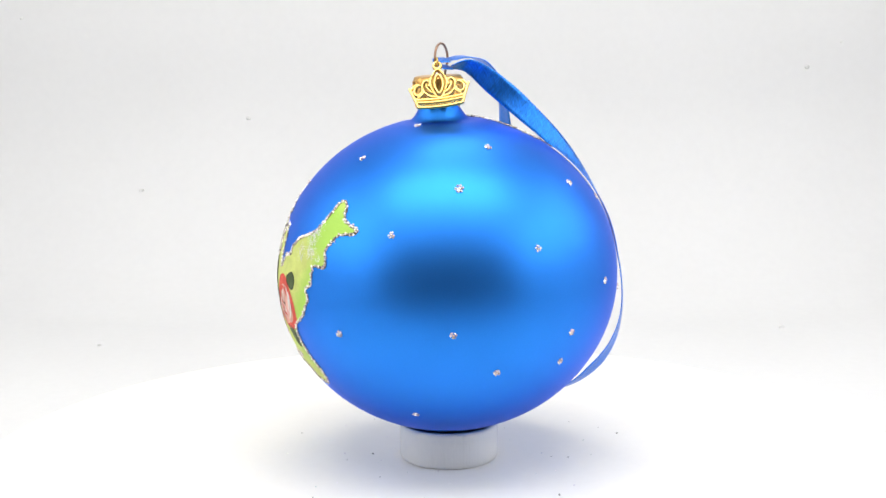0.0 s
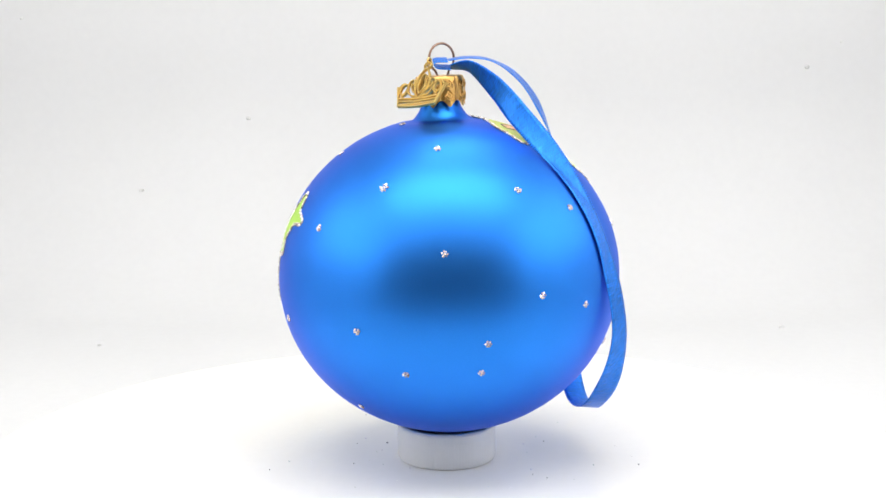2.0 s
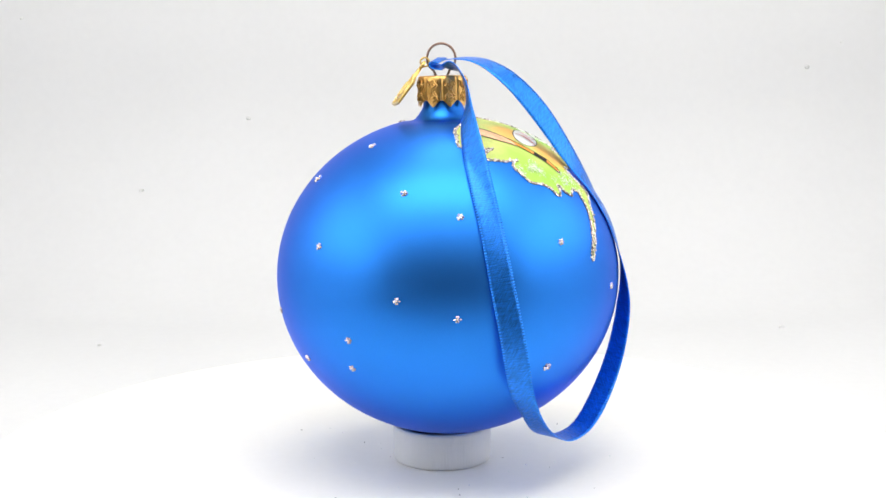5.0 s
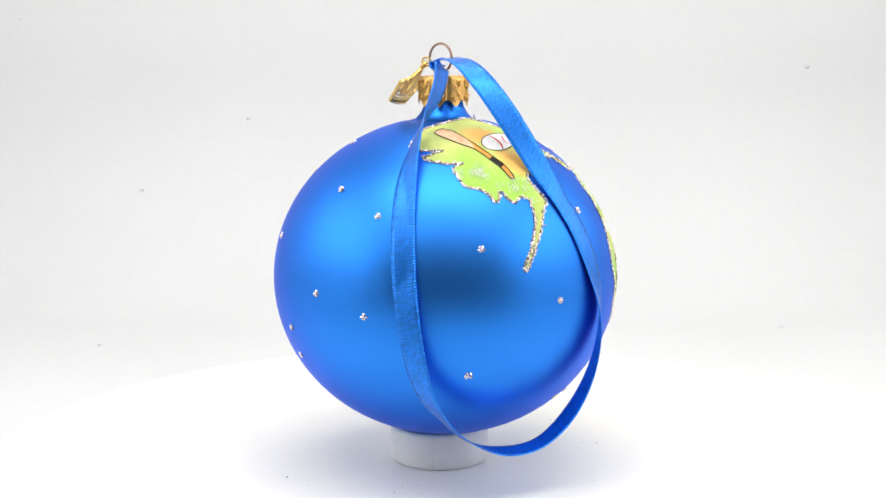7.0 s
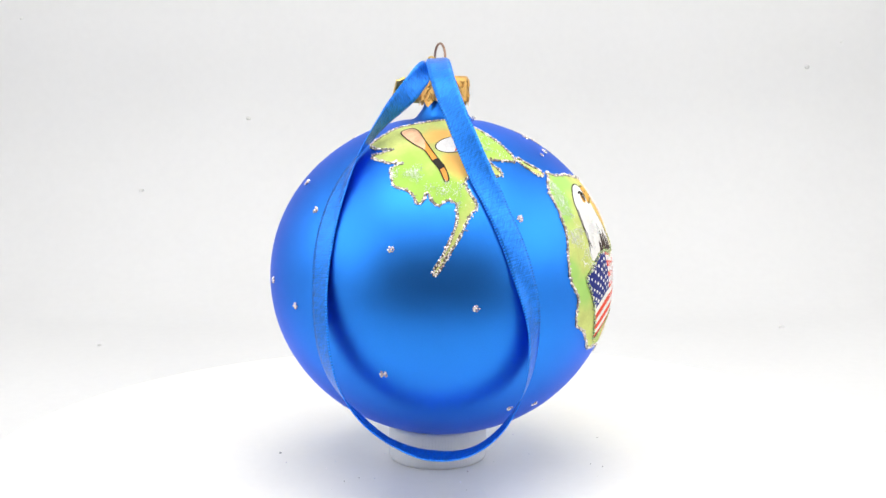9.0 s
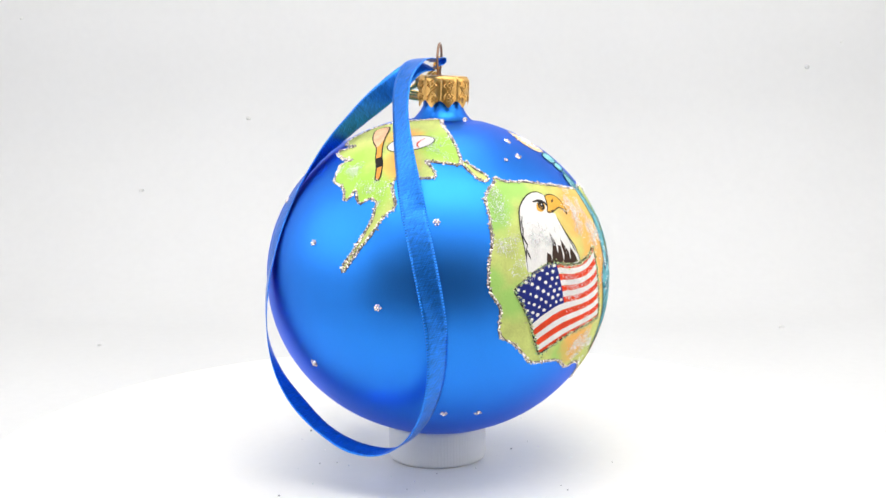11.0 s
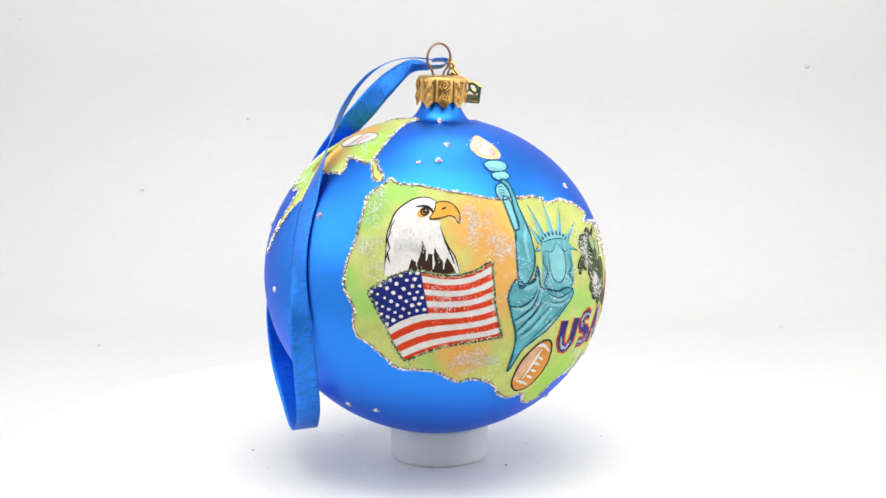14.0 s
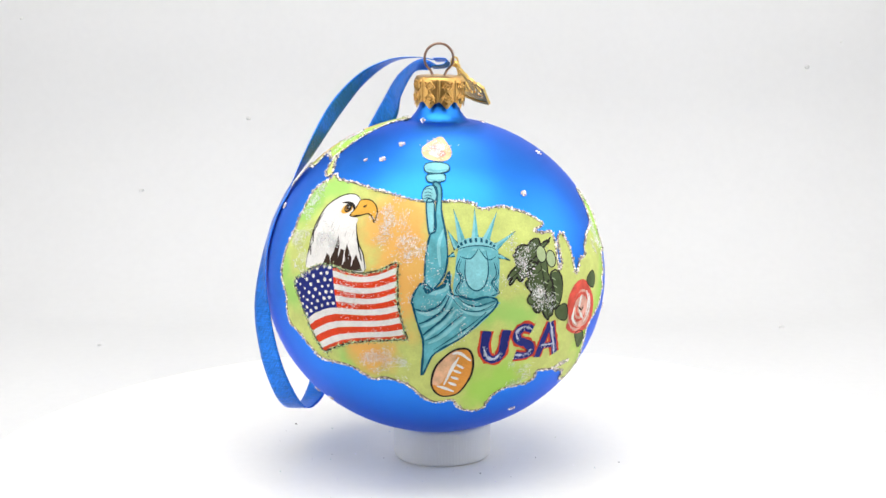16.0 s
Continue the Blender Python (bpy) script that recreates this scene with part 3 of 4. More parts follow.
FOLDS = [([(146.7, 5.7), (149.3, 3.4), (152.9, 2.2), (156.5, 3.2), (159.5, 4.0)], 0.00042), ([(145.7, 4.6), (148.6, 1.5), (152.2, 0.5), (155.8, 1.3), (158.8, 3.1)], 0.00034),
    ([(144.2, 13.6), (142.8, 9.1), (138.6, 7.5), (136.5, 8.1)], 0.0008), ([(144.6, 5.7), (142.3, 0.7), (138.1, -2.5), (135.3, -3.9)], 0.0006),
    ([(145.7, 2.3), (143, -1.6), (139.6, -4.9), (136.1, -8.3)], 0.0006), ([(134, 1.2), (137.4, 0.6), (141.3, 2.5), (143.9, 6.2)], 0.0006),
    ([(137.5, -9.6), (141.5, -7.2), (146.1, -2.6), (148.7, -0.4)], 0.00045), ([(140.0, -13.0), (146.0, -8.2), (152.0, -3.4), (156.0, 0.2)], 0.00034)]
LOCKS = [[(153.9, 20.7), (151.2, 17.7), (147.9, 18.5), (147.3, 20.4)], [(154.2, 20.7), (156.9, 17.2), (159.8, 18.2), (160.5, 20.9)],
    [(147.9, 18.1), (146.7, 14.4), (148.1, 11.3), (146.4, 7.6), (147.4, 6.1)], [(158.8, 16.3), (159.4, 12.5), (157.7, 9.6), (159.5, 6.5), (157.3, 5.4)]]
USA_COAST = COAST_NORTH + COAST_EAST + COAST_SOUTH + COAST_WEST
ALASKA_COAST = ALASKA_WEST + ALASKA_EAST
for name, coast, label in (("painted_mainland", USA_COAST, "yellow-green map of the mainland"), ("painted_peninsula", ALASKA_COAST, "green and orange map of the northern peninsula"),
                           ("painted_strip", ISTHMUS, "narrow strip of painted coast")):
    land = Enamel().fill(coast, LAND, 0.00005).stroke(coast, COAST_LINE, 0.00075, 0.00009, True, steps=3, wobble=0.4).mesh(name, ornament, label)
    grains = [g for g in along(coast, 0.00022, 0.00026, 0.00034)
              if not any(inside(math.degrees(math.atan2(g[0].y, g[0].x)), math.degrees(math.asin(min(1, g[0].z / RB))), p) for p in (ARM, HAND, HANDLE))]
    crystals("coast_glitter", grains, GLITTER, land, "raised silver glitter along the coast")


def dot_places(lon, lat, size):
    out = [(on_ball(unit(lon, lat), 0.0002), size)]
    c = unit(lon, lat)
    e = Vector((-c.y, c.x, 0)).normalized()
    n = c.cross(e)
    for k in range(6):
        a = k * 1.047 + random.uniform(-0.3, 0.3)
        out.append((on_ball((c + (e * math.cos(a) + n * math.sin(a)) * size * 1.5 / RA).normalized(), 0.00015), size * random.uniform(0.7, 1.0)))
    return out


DOTS = [(216, 53.7), (292.8, 57.5), (325, 36.6), (245.6, 24.5), (294.7, 16.7), (325.3, 0.2), (226.2, -9.7), (264.7, -9.2), (307, -14.3),
    (305.1, -25.3), (279.1, -25.1), (245.9, -45.6), (233.9, 75.2), (345.8, 27.4), (343.6, -6), (20.8, 16.5), (47.5, -2.1), (64.6, 26.9), (85.6, -45),
    (70.1, -44.8), (115.5, 61.3), (110.1, 52.9), (177.3, 39.1), (178.7, -44.1)]
for lon, lat in DOTS:
    crystals("glitter_dot", dot_places(lon, lat, 0.00050), GLITTER, ornament, kind="")
for (lon, lat), size in zip([(270.4, 40.4), (17.1, -27.0), (100.3, 51.6)], (0.00066, 0.00060, 0.00032)):
    crystals("glitter_dot", dot_places(lon, lat, size), GLITTER, ornament, kind="")

neck_dot = [(Vector((0.0091 * math.cos(radians(110 + a)), 0.0091 * math.sin(radians(110 + a)), 0.0456 + z)), 0.0005) for a, z in ((0, 0), (3.5, 0.0005), (-3.5, 0.0004), (3, -0.0005), (-3, -0.0005), (0, 0.0008))]
crystals("glitter_dot", neck_dot, GLITTER, ornament, kind="")

# ---- eagle ----
HEAD = [(109.9, 35.9), (107, 37.4), (103.5, 37.3), (100.4, 36.2), (97.2, 33.8), (95.2, 31.1), (94.3, 27.4), (93.8, 23.4), (94.2, 18.1), (94.5, 10.2),
    (101.8, 11.9), (111.2, 11.5), (117.9, 12.2), (116.4, 17.4), (114.3, 20.6), (112.6, 24.1), (111.5, 27.4), (111.4, 29.2), (108.1, 29.9),
    (108.9, 32.2)]
CHEST = [(101.8, 11.9), (102.7, 16.3), (104.6, 15), (105.4, 17.5), (105.6, 22.5), (107.8, 18.3), (109.7, 18), (109.8, 20.3), (112, 16.6),
    (113.2, 15.2), (113.9, 17.3), (115.6, 14.6), (116.8, 12.1), (111.2, 11.4)]
BEAK = [(110, 35.7), (113.6, 36.2), (116.7, 34.7), (118.3, 31.8), (118, 28.4), (116.9, 30.1), (114.9, 31.2), (112.2, 30.4), (109.6, 29.6),
    (107.7, 29.9), (108.9, 32), (109.5, 34)]
eagle = Enamel().fill(HEAD, WHITE, 0.00010).fill(CHEST, BROWN, 0.00013, 1)
eagle.stroke(HEAD[:10], BLACK, 0.00042, 0.00016).stroke(HEAD[12:17], BLACK, 0.0004, 0.00016)
for k in (6, 7, 8):
    lon, lat = HEAD[k]
    eagle.stroke([(lon + 1.4, lat + 1.6), (lon + 0.5, lat - 1), (lon + 0.2, lat - 4)], BLACK, 0.0003, 0.00017)
for k in range(14):
    lon, lat = random.uniform(96.5, 113), random.uniform(15.5, 28)
    if inside(lon, lat, HEAD) and inside(lon, lat - 3, HEAD):
        eagle.stroke([(lon, lat), (lon - 0.2, lat - 1.2), (lon - 0.1, lat - 2.4)], PLUME, 0.00022, 0.00012)
for lon, lat in ((114.6, 19.5), (113.6, 22.0), (115.8, 16.8), (95.6, 16.0), (95.0, 20.5)):
    eagle.stroke([(lon - 0.9, lat + 2.0), (lon - 0.2, lat), (lon + 0.4, lat - 1.6)], BLACK, 0.0004, 0.00017)
for lon, lat in ((104.2, 17.5), (107.2, 19.0), (109.4, 16.5), (112.6, 16.5)):
    eagle.stroke([(lon, lat + 1.5), (lon + 0.3, lat - 1.0), (lon + 0.2, lat - 3.2)], WHITE, 0.0005, 0.00018)
eagle_ob = eagle.mesh("painted_eagle", ornament, "white-headed eagle painted over the flag")
beak = Enamel().fill(BEAK, YELLOW, 0.00012).stroke(BEAK, BLACK, 0.0003, 0.00016, True).stroke([BEAK[9], BEAK[7], BEAK[6], BEAK[5]], BLACK, 0.00028, 0.00018)
beak.stroke([(112.0, 33.2), (113.4, 34.2)], BLACK, 0.0005, 0.00018).mesh("beak", eagle_ob, "hooked amber beak")
ex, ey = 105.8, 32.3
ring_of = lambda r, k=12: [(ex + r * math.cos(a), ey + r * math.sin(a)) for a in np.linspace(0, 2 * math.pi, k, endpoint=False)]
Enamel().fill([(ex - 2.6, ey - 1.5), (ex - 0.5, ey - 2.1), (ex + 1.9, ey - 0.6), (ex + 1.2, ey + 1.3), (ex - 1.6, ey + 1.0)], YELLOW, 0.00013).fill(ring_of(1.6), BLACK, 0.00016, 1).fill(
    [(x - 0.25, y - 0.25) for x, y in ring_of(0.85)], AMBER, 0.00018, 1).fill(ring_of(0.65, 8), BLACK, 0.0002, 1).fill([(x + 0.4, y + 0.4) for x, y in ring_of(0.28, 6)], WHITE, 0.00022, 1).stroke([(ex - 3.4, ey + 1.6), (ex, ey + 1.9), (ex + 2.2, ey + 0.9), (ex + 3.0, ey - 0.4)], BLACK, 0.0009, 0.00018).mesh("eye", eagle_ob, "dark-rimmed amber eye")

# ---- flag ----
FLAG_TOP = [(89.7, 4.6), (95.1, 9), (101.7, 12.3), (106.5, 12.4), (111.2, 11.5), (116.5, 11.4), (121.7, 12.6), (127.9, 15.7)]
FLAG_RIGHT = [(127.9, 15.7), (128.7, 9.7), (129, 3.3), (130.3, -3.3), (131.9, -9.2)]
FLAG_BOTTOM = [(101.6, -18.5), (105.8, -16.1), (111.7, -13.3), (118.9, -11.4), (125.8, -10.3), (131.9, -9.2)]
FLAG_LEFT = [(89.7, 4.6), (92.6, -1), (95.6, -6.4), (98.2, -13), (101.6, -18.5)]


def edge_at(points, f):
    x = f * (len(points) - 1)
    line = spline([(a, b, 0) for a, b in points], False, 8)
    k = min(len(line) - 1.001, x * 8)
    i = int(k)
    return line[i].lerp(line[i + 1], k - i)


def flag_at(u, v):
    """A place on the waving flag: u along it, v down it."""
    u, v = float(u), float(v)
    t, b, l, r = edge_at(FLAG_TOP, u), edge_at(FLAG_BOTTOM, u), edge_at(FLAG_LEFT, v), edge_at(FLAG_RIGHT, v)
    tl, tr, bl, br = (Vector((*p, 0)) for p in (FLAG_TOP[0], FLAG_TOP[-1], FLAG_BOTTOM[0], FLAG_BOTTOM[-1]))
    p = (1 - v) * t + v * b + (1 - u) * l + u * r - ((1 - u) * (1 - v) * tl + u * (1 - v) * tr + (1 - u) * v * bl + u * v * br)
    return (p.x, p.y)


def strip(u0, u1, v0, v1):
    us = np.linspace(u0, u1, 9)
    return [flag_at(u, v0 + random.uniform(-0.004, 0.004)) for u in us] + [flag_at(u, v1 + random.uniform(-0.004, 0.004)) for u in us[::-1]]


flag = Enamel()
rim = [flag_at(u, 0) for u in np.linspace(0, 1, 10)] + [flag_at(1, v) for v in np.linspace(0.15, 1, 6)] + [flag_at(u, 1) for u in np.linspace(0.9, 0, 9)] + [flag_at(0, v) for v in np.linspace(0.85, 0.15, 5)]
flag.stroke(rim, BLACK, 0.0006, 0.00013, True)
flag_ob = flag.mesh("painted_flag", ornament, "waving striped flag with a starred canton")
for k in range(13):
    Enamel().fill(strip(0.40 if k < 7 else 0.0, 1, k / 13, (k + 1) / 13), WHITE if k % 2 else RED, 0.00012, 1).mesh("stripe", flag_ob, "white stripe" if k % 2 else "red stripe")
Enamel().fill(strip(0.0, 0.41, 0, 7 / 13), NAVY, 0.00014, 1).mesh("canton", flag_ob, "navy canton")
for row in range(7):
    for col in range(6 if row % 2 == 0 else 5):
        lon, lat = flag_at(0.035 + col * 0.068 + (0.034 if row % 2 else 0), 0.045 + row * 0.074)
        s = random.uniform(0.46, 0.70)
        pts = [(lon + s * math.cos(a) * random.uniform(0.8, 1.3), lat + s * math.sin(a) * random.uniform(0.8, 1.2)) for a in np.linspace(0, 6.28, 7)[:-1]]
        Enamel().fill(pts, WHITE, 0.00017, 1).mesh("star", flag_ob)
sparkle = []
for _ in range(620):
    lon, lat = flag_at(random.uniform(0.43, 0.98), random.choice((random.uniform(0.02, 0.98), random.uniform(0.02, 0.5))))
    sparkle.append((on_ball(unit(lon, lat), 0.0002), 0.00014 * random.uniform(0.5, 1.2)))
crystals("sparkle", sparkle, FROST, flag_ob, "fine clear glitter on the stripes")
crystals("edge_glitter", along(rim, 0.00016, 0.00042, 0.00024, h=0.0002), GREEN_GLITTER, flag_ob, "green and gold glitter round the flag")

# ---- statue figure with torch: one plain painted shape ----
statue = Enamel()
statue.fill(FLAME, FLAME_PAINT, 0.00012).fill(ROBE, TEAL, 0.00014, 2).fill(ARM, TEAL, 0.00016, 2).fill(HANDLE, TEAL_LIGHT, 0.00018, 2).fill(HAND, TEAL_LIGHT, 0.00018)
statue.fill(CUP_UPPER, TEAL_LIGHT, 0.00016).fill(CUP_LOWER, TEAL_LIGHT, 0.00016).fill(NECK, TEAL, 0.00016, 2).fill(HAIR[:10] + HAIR[15:], TEAL_MID, 0.00017, 2).fill(HAIR, TEAL_MID, 0.00018, 2).fill(FACE, TEAL_LIGHT, 0.0002)
for k in range(0, len(SPIKES), 3):
    foot = ((SPIKES[k + 1][0] + SPIKES[k + 2][0]) / 2, (SPIKES[k + 1][1] + SPIKES[k + 2][1]) / 2)
    statue.fill([SPIKES[k], foot, SPIKES[k + 2]], TEAL, 0.00017, 1)
    statue.fill(SPIKES[k:k + 3], TEAL_LIGHT, 0.00015, 1).stroke([SPIKES[k + 1], SPIKES[k], SPIKES[k + 2]], TEAL_DARK, 0.00038, 0.00019, steps=1, taper=False)
for shape, w in ((ROBE, 0.00058), (ARM, 0.00055), (CUP_UPPER, 0.00042), (CUP_LOWER, 0.00042), (HAND, 0.0004), (HANDLE, 0.00044)):
    statue.stroke(shape, TEAL_DARK, w, 0.00022, True, steps=3, wobble=0.35)
for line, w in FOLDS:
    statue.stroke([(x + 0.9, y - 0.9) for x, y in line], TEAL_LIGHT, 0.0011, 0.0002)
    statue.stroke(line, TEAL_DARK, w, 0.00021, wobble=0.4)
arc = [radians(a) for a in range(12, 170, 15)]
statue.fill([(153.4 + 7.2 * math.cos(a), 20.2 + 4.6 * math.sin(a)) for a in arc] + [(153.4 + 5.6 * math.cos(a), 19.6 + 2.4 * math.sin(a)) for a in arc[::-1]], TEAL_LIGHT, 0.00021, 2)
statue.stroke([(153.4 + 6.9 * math.cos(a), 19.6 + 2.3 * math.sin(a)) for a in arc], TEAL_DARK, 0.00032, 0.00024)
for k in range(9):
    a = radians(24 + k * 16.5)
    lon, lat = 153.4 + 6.3 * math.cos(a), 20.0 + 3.1 * math.sin(a)
    statue.stroke([(lon, lat), (lon + 0.5 * math.cos(a), lat + 1.1 * math.sin(a) + 0.3)], TEAL_DARK, 0.00065, 0.00024, taper=False)
statue.stroke(FACE[3:] + FACE[:1], TEAL_DARK, 0.0004, 0.00023)
for swoop in LOCKS[:2]:
    statue.fill(swoop + [(153.9, 22.0)], TEAL_MID, 0.000205, 2).stroke(swoop[:3], TEAL_DARK, 0.00030, 0.00024)
for line in LOCKS[2:]:
    statue.stroke(line, TEAL_DARK, 0.00040, 0.00024, wobble=0.4)
    statue.stroke([(x + 0.7, y) for x, y in line], TEAL_DARK, 0.00024, 0.00024, wobble=0.4)
for dx, dy, r, col in ((-1.8, 0.6, 1.9, PINK), (1.2, 1.0, 2.0, WHITE), (-0.2, -2.6, 1.6, WHITE), (2.4, -2.4, 1.5, PINK), (-2.8, -2.0, 1.4, WHITE)):
    statue.fill([(139.8 + dx + r * 1.7 * math.cos(a), 59.6 + dy + r * math.sin(a)) for a in np.linspace(0, 6.28, 9)[:-1]], col, 0.00016, 2)
for y in (41.4, 40.1, 38.9, 37.9):
    statue.stroke([(135.2, y), (136.6, y + 0.4), (138.2, y - 0.1)], TEAL_DARK, 0.00026, 0.00024)
for x0, x1, y in ((134.6, 144.8, 49.8), (135.9, 142.9, 45.7)):
    statue.stroke([(x0, y), ((x0 + x1) / 2, y - 0.7), (x1, y)], TEAL_MID, 0.0007, 0.0002)
statue.stroke([(142.9, 28.0), (141.0, 22.0), (141.6, 15.0)], TEAL_LIGHT, 0.0010, 0.0002)
statue_ob = statue.mesh("painted_statue", ornament, "blue-green crowned statue raising a torch")
crystals("flame_glitter", scatter((139.3, 60), 0.0017, 200, 0.00024), FROST, ornament, "clear glitter on the torch flame")

# ---- football, lettering, leaves, rose, bat and ball ----
FOOTBALL = [(150.7, -12.5), (152.7, -15.5), (153.2, -21.2), (151.9, -26.4), (149, -31.4), (144.1, -32.6), (140.9, -30.1), (139.7, -26.1),
    (140.7, -20.1), (143.4, -15.8), (146.8, -12.8)]
BALL_LACES = [(149.2, -15.1), (145.4, -29.1), (146.1, -14.2), (152.2, -17), (141.6, -27.5), (147.9, -30.2), (147.7, -18.3), (150.1, -19.9),
    (146.7, -20.5), (149.5, -21.9), (146.1, -23.3), (148.9, -24.5), (145.4, -25.7), (148.4, -27.3)]
fb = Enamel().fill(FOOTBALL, ORANGE, 0.00012).stroke(FOOTBALL, BLACK, 0.0006, 0.00016, True)
fb_ob = fb.mesh("painted_football", ornament, "orange-brown laced football")
Enamel().fill([FOOTBALL[8], FOOTBALL[9], FOOTBALL[10], (147.6, -14.5), (145.5, -21), (142.5, -27), FOOTBALL[7]], PEACH, 0.00015).mesh("highlight", fb_ob, "pale pink glitter wash")
laces = Enamel().stroke([BALL_LACES[2], (148.5, -14.0), BALL_LACES[3]], WHITE, 0.0010, 0.0002).stroke([BALL_LACES[4], (144.2, -28.4), BALL_LACES[5]], WHITE, 0.0010, 0.0002)
laces.stroke([(148.2, -15.5), (146.3, -20), (144.0, -27)], WHITE, 0.0009, 0.0002)
for k in (6, 8, 10, 12):
    laces.stroke(BALL_LACES[k:k + 2], WHITE, 0.0009, 0.00021)
laces.mesh("laces", fb_ob, "white laces")

U = [(156.6, -6.3), (156.2, -12.2), (157.6, -15.9), (160.2, -17), (162.3, -14.8), (162.7, -9.6), (163.2, -6.4)]
S = [(172.4, -7.2), (169.3, -6), (166.9, -7.9), (167.6, -10.5), (171, -12.1), (173.3, -14.6), (171.6, -16.5), (167.2, -16.2)]
A = [(176.4, -18.2), (177.5, -11.4), (179.5, -5.6), (181.7, -11.7), (184.4, -17.9), (177.1, -13.9), (183, -14)]
for name, paths in (("letter_u", [U]), ("letter_s", [S]), ("letter_a", [A[:5], A[5:]])):
    letter = Enamel()
    for k, (colour, w, h) in enumerate(((LETTER_RED, 0.0037, 0.00014), (NAVY, 0.0024, 0.00018))):
        for p in paths:
            if name == "letter_a" and len(p) > 2:
                letter.stroke(p[:3], colour, w * 0.85, h + 0.00001, taper=False).stroke(p[2:], colour, w * 0.9, h, taper=False)
            else:
                letter.stroke(p, colour, w * (0.7 if len(p) == 2 else 1), h, taper=False)
    touched = {"letter_u": [U[1:5]], "letter_s": [S[:4], S[5:]], "letter_a": [[A[2], A[3], A[4]], A[5:]]}[name]
    for p in touched:
        letter.stroke([(x - 0.3, y + 0.3) for x, y in p], PALE_BLUE, 0.0006, 0.0002, wobble=0.9)
    lo = letter.mesh("lettering", ornament, {"letter_u": "blue letter U edged in red", "letter_s": "blue letter S edged in red", "letter_a": "blue letter A edged in red"}[name])
    grains = []
    for p in touched:
        grains += along(p, 0.00012, 0.00035, 0.00010, closed=False, h=0.0002)
    crystals("glitter", grains, FROST, lo)

LEAF_OAK = [(163.6, 9.9), (164.4, 12.6), (166.8, 16.2), (165.9, 18.8), (169.2, 20.7), (173.1, 22.1), (177.2, 22.1), (179.9, 21), (175.7, 18.2),
    (173.6, 14.3), (171, 12.7), (168.6, 9.9), (166.7, 11), (165, 9.6)]
LEAF_LONG = [(174.6, 16.1), (177.9, 15), (178.8, 10), (179.6, 4.2), (179.5, -1.2), (178.9, -4.3), (176.6, -2.6), (174.2, -1.1), (171.6, 0.4),
    (170.3, 3.4), (170.9, 6.1), (169.6, 9.1), (171.2, 12.7)]
LEAF_SMOOTH = [(179.6, 11.5), (183.2, 11.1), (184.4, 7.0), (183.4, 1.6), (181.2, -1.3), (178.1, 0.0), (176.6, 4.1)]
ACORNS = [(176.5, 17.8), (180.3, 15.8), (179.8, 20.8), (182.2, 22.9)]
def lobed(outline, waves, depth):
    """A leaf's outline with rounded lobes."""
    line = spline([(x, y, 0) for x, y in outline], True, 4)
    cx, cy = sum(p.x for p in line) / len(line), sum(p.y for p in line) / len(line)
    out = []
    for i, p in enumerate(line):
        f = 1 + depth * (abs(math.sin(math.pi * waves * i / len(line))) - 0.55)
        out.append((cx + (p.x - cx) * f, cy + (p.y - cy) * f))
    return out


LEAF_OAK, LEAF_LONG = lobed(LEAF_OAK, 9, 0.30), lobed(LEAF_LONG, 8, 0.24)
for outline, veins in ((LEAF_SMOOTH, [(4, 0)]), (LEAF_LONG, [(22, 1)]), (LEAF_OAK, [(1, 28)])):
    leaf = Enamel().fill(outline, OLIVE, 0.00012 if outline is LEAF_SMOOTH else 0.00015, 1).stroke(outline, BLACK, 0.0005, 0.00017, True, wobble=0.4, steps=2)
    for a, b in veins:
        pa, pb = Vector((*outline[a], 0)), Vector((*outline[b], 0))
        leaf.stroke([tuple(pa.xy), tuple(pa.lerp(pb, 0.5).xy), tuple(pb.xy)], BLACK, 0.0004, 0.00018)
        for f in (0.25, 0.45, 0.65, 0.85):
            q = pa.lerp(pb, f)
            for sgn in (-1, 1):
                leaf.stroke([(q.x, q.y), (q.x + sgn * 1.6, q.y - 1.2)], PALE_GREEN if sgn > 0 else BLACK, 0.0003, 0.00018)
    leaf_ob = leaf.mesh("painted_leaf", ornament, "dark grey-green leaf edged in black")
    if outline is not LEAF_SMOOTH:
        lon, lat = (sum(p[i] for p in outline) / len(outline) for i in (0, 1))
        crystals("leaf_glitter", scatter((lon - 0.8, lat), 0.0014, 120, 0.00019) + scatter((lon, lat - 4), 0.0013, 80, 0.00019), FROST, leaf_ob, "frosty glitter on the leaf")
for k in (0, 1):
    lon, lat = ACORNS[k]
    pts = [(lon + 2.0 * math.cos(a), lat + 2.8 * math.sin(a)) for a in np.linspace(0, 6.28, 11)[:-1]]
    Enamel().fill(pts, PALE_GREEN, 0.0002, 2).stroke(pts, BLACK, 0.0003, 0.00023, True).mesh("painted_acorn", ornament, "pale green acorn")
Enamel().stroke([ACORNS[2], ACORNS[3]], BLACK, 0.0007, 0.0002).mesh("painted_stem", ornament, "black stem")

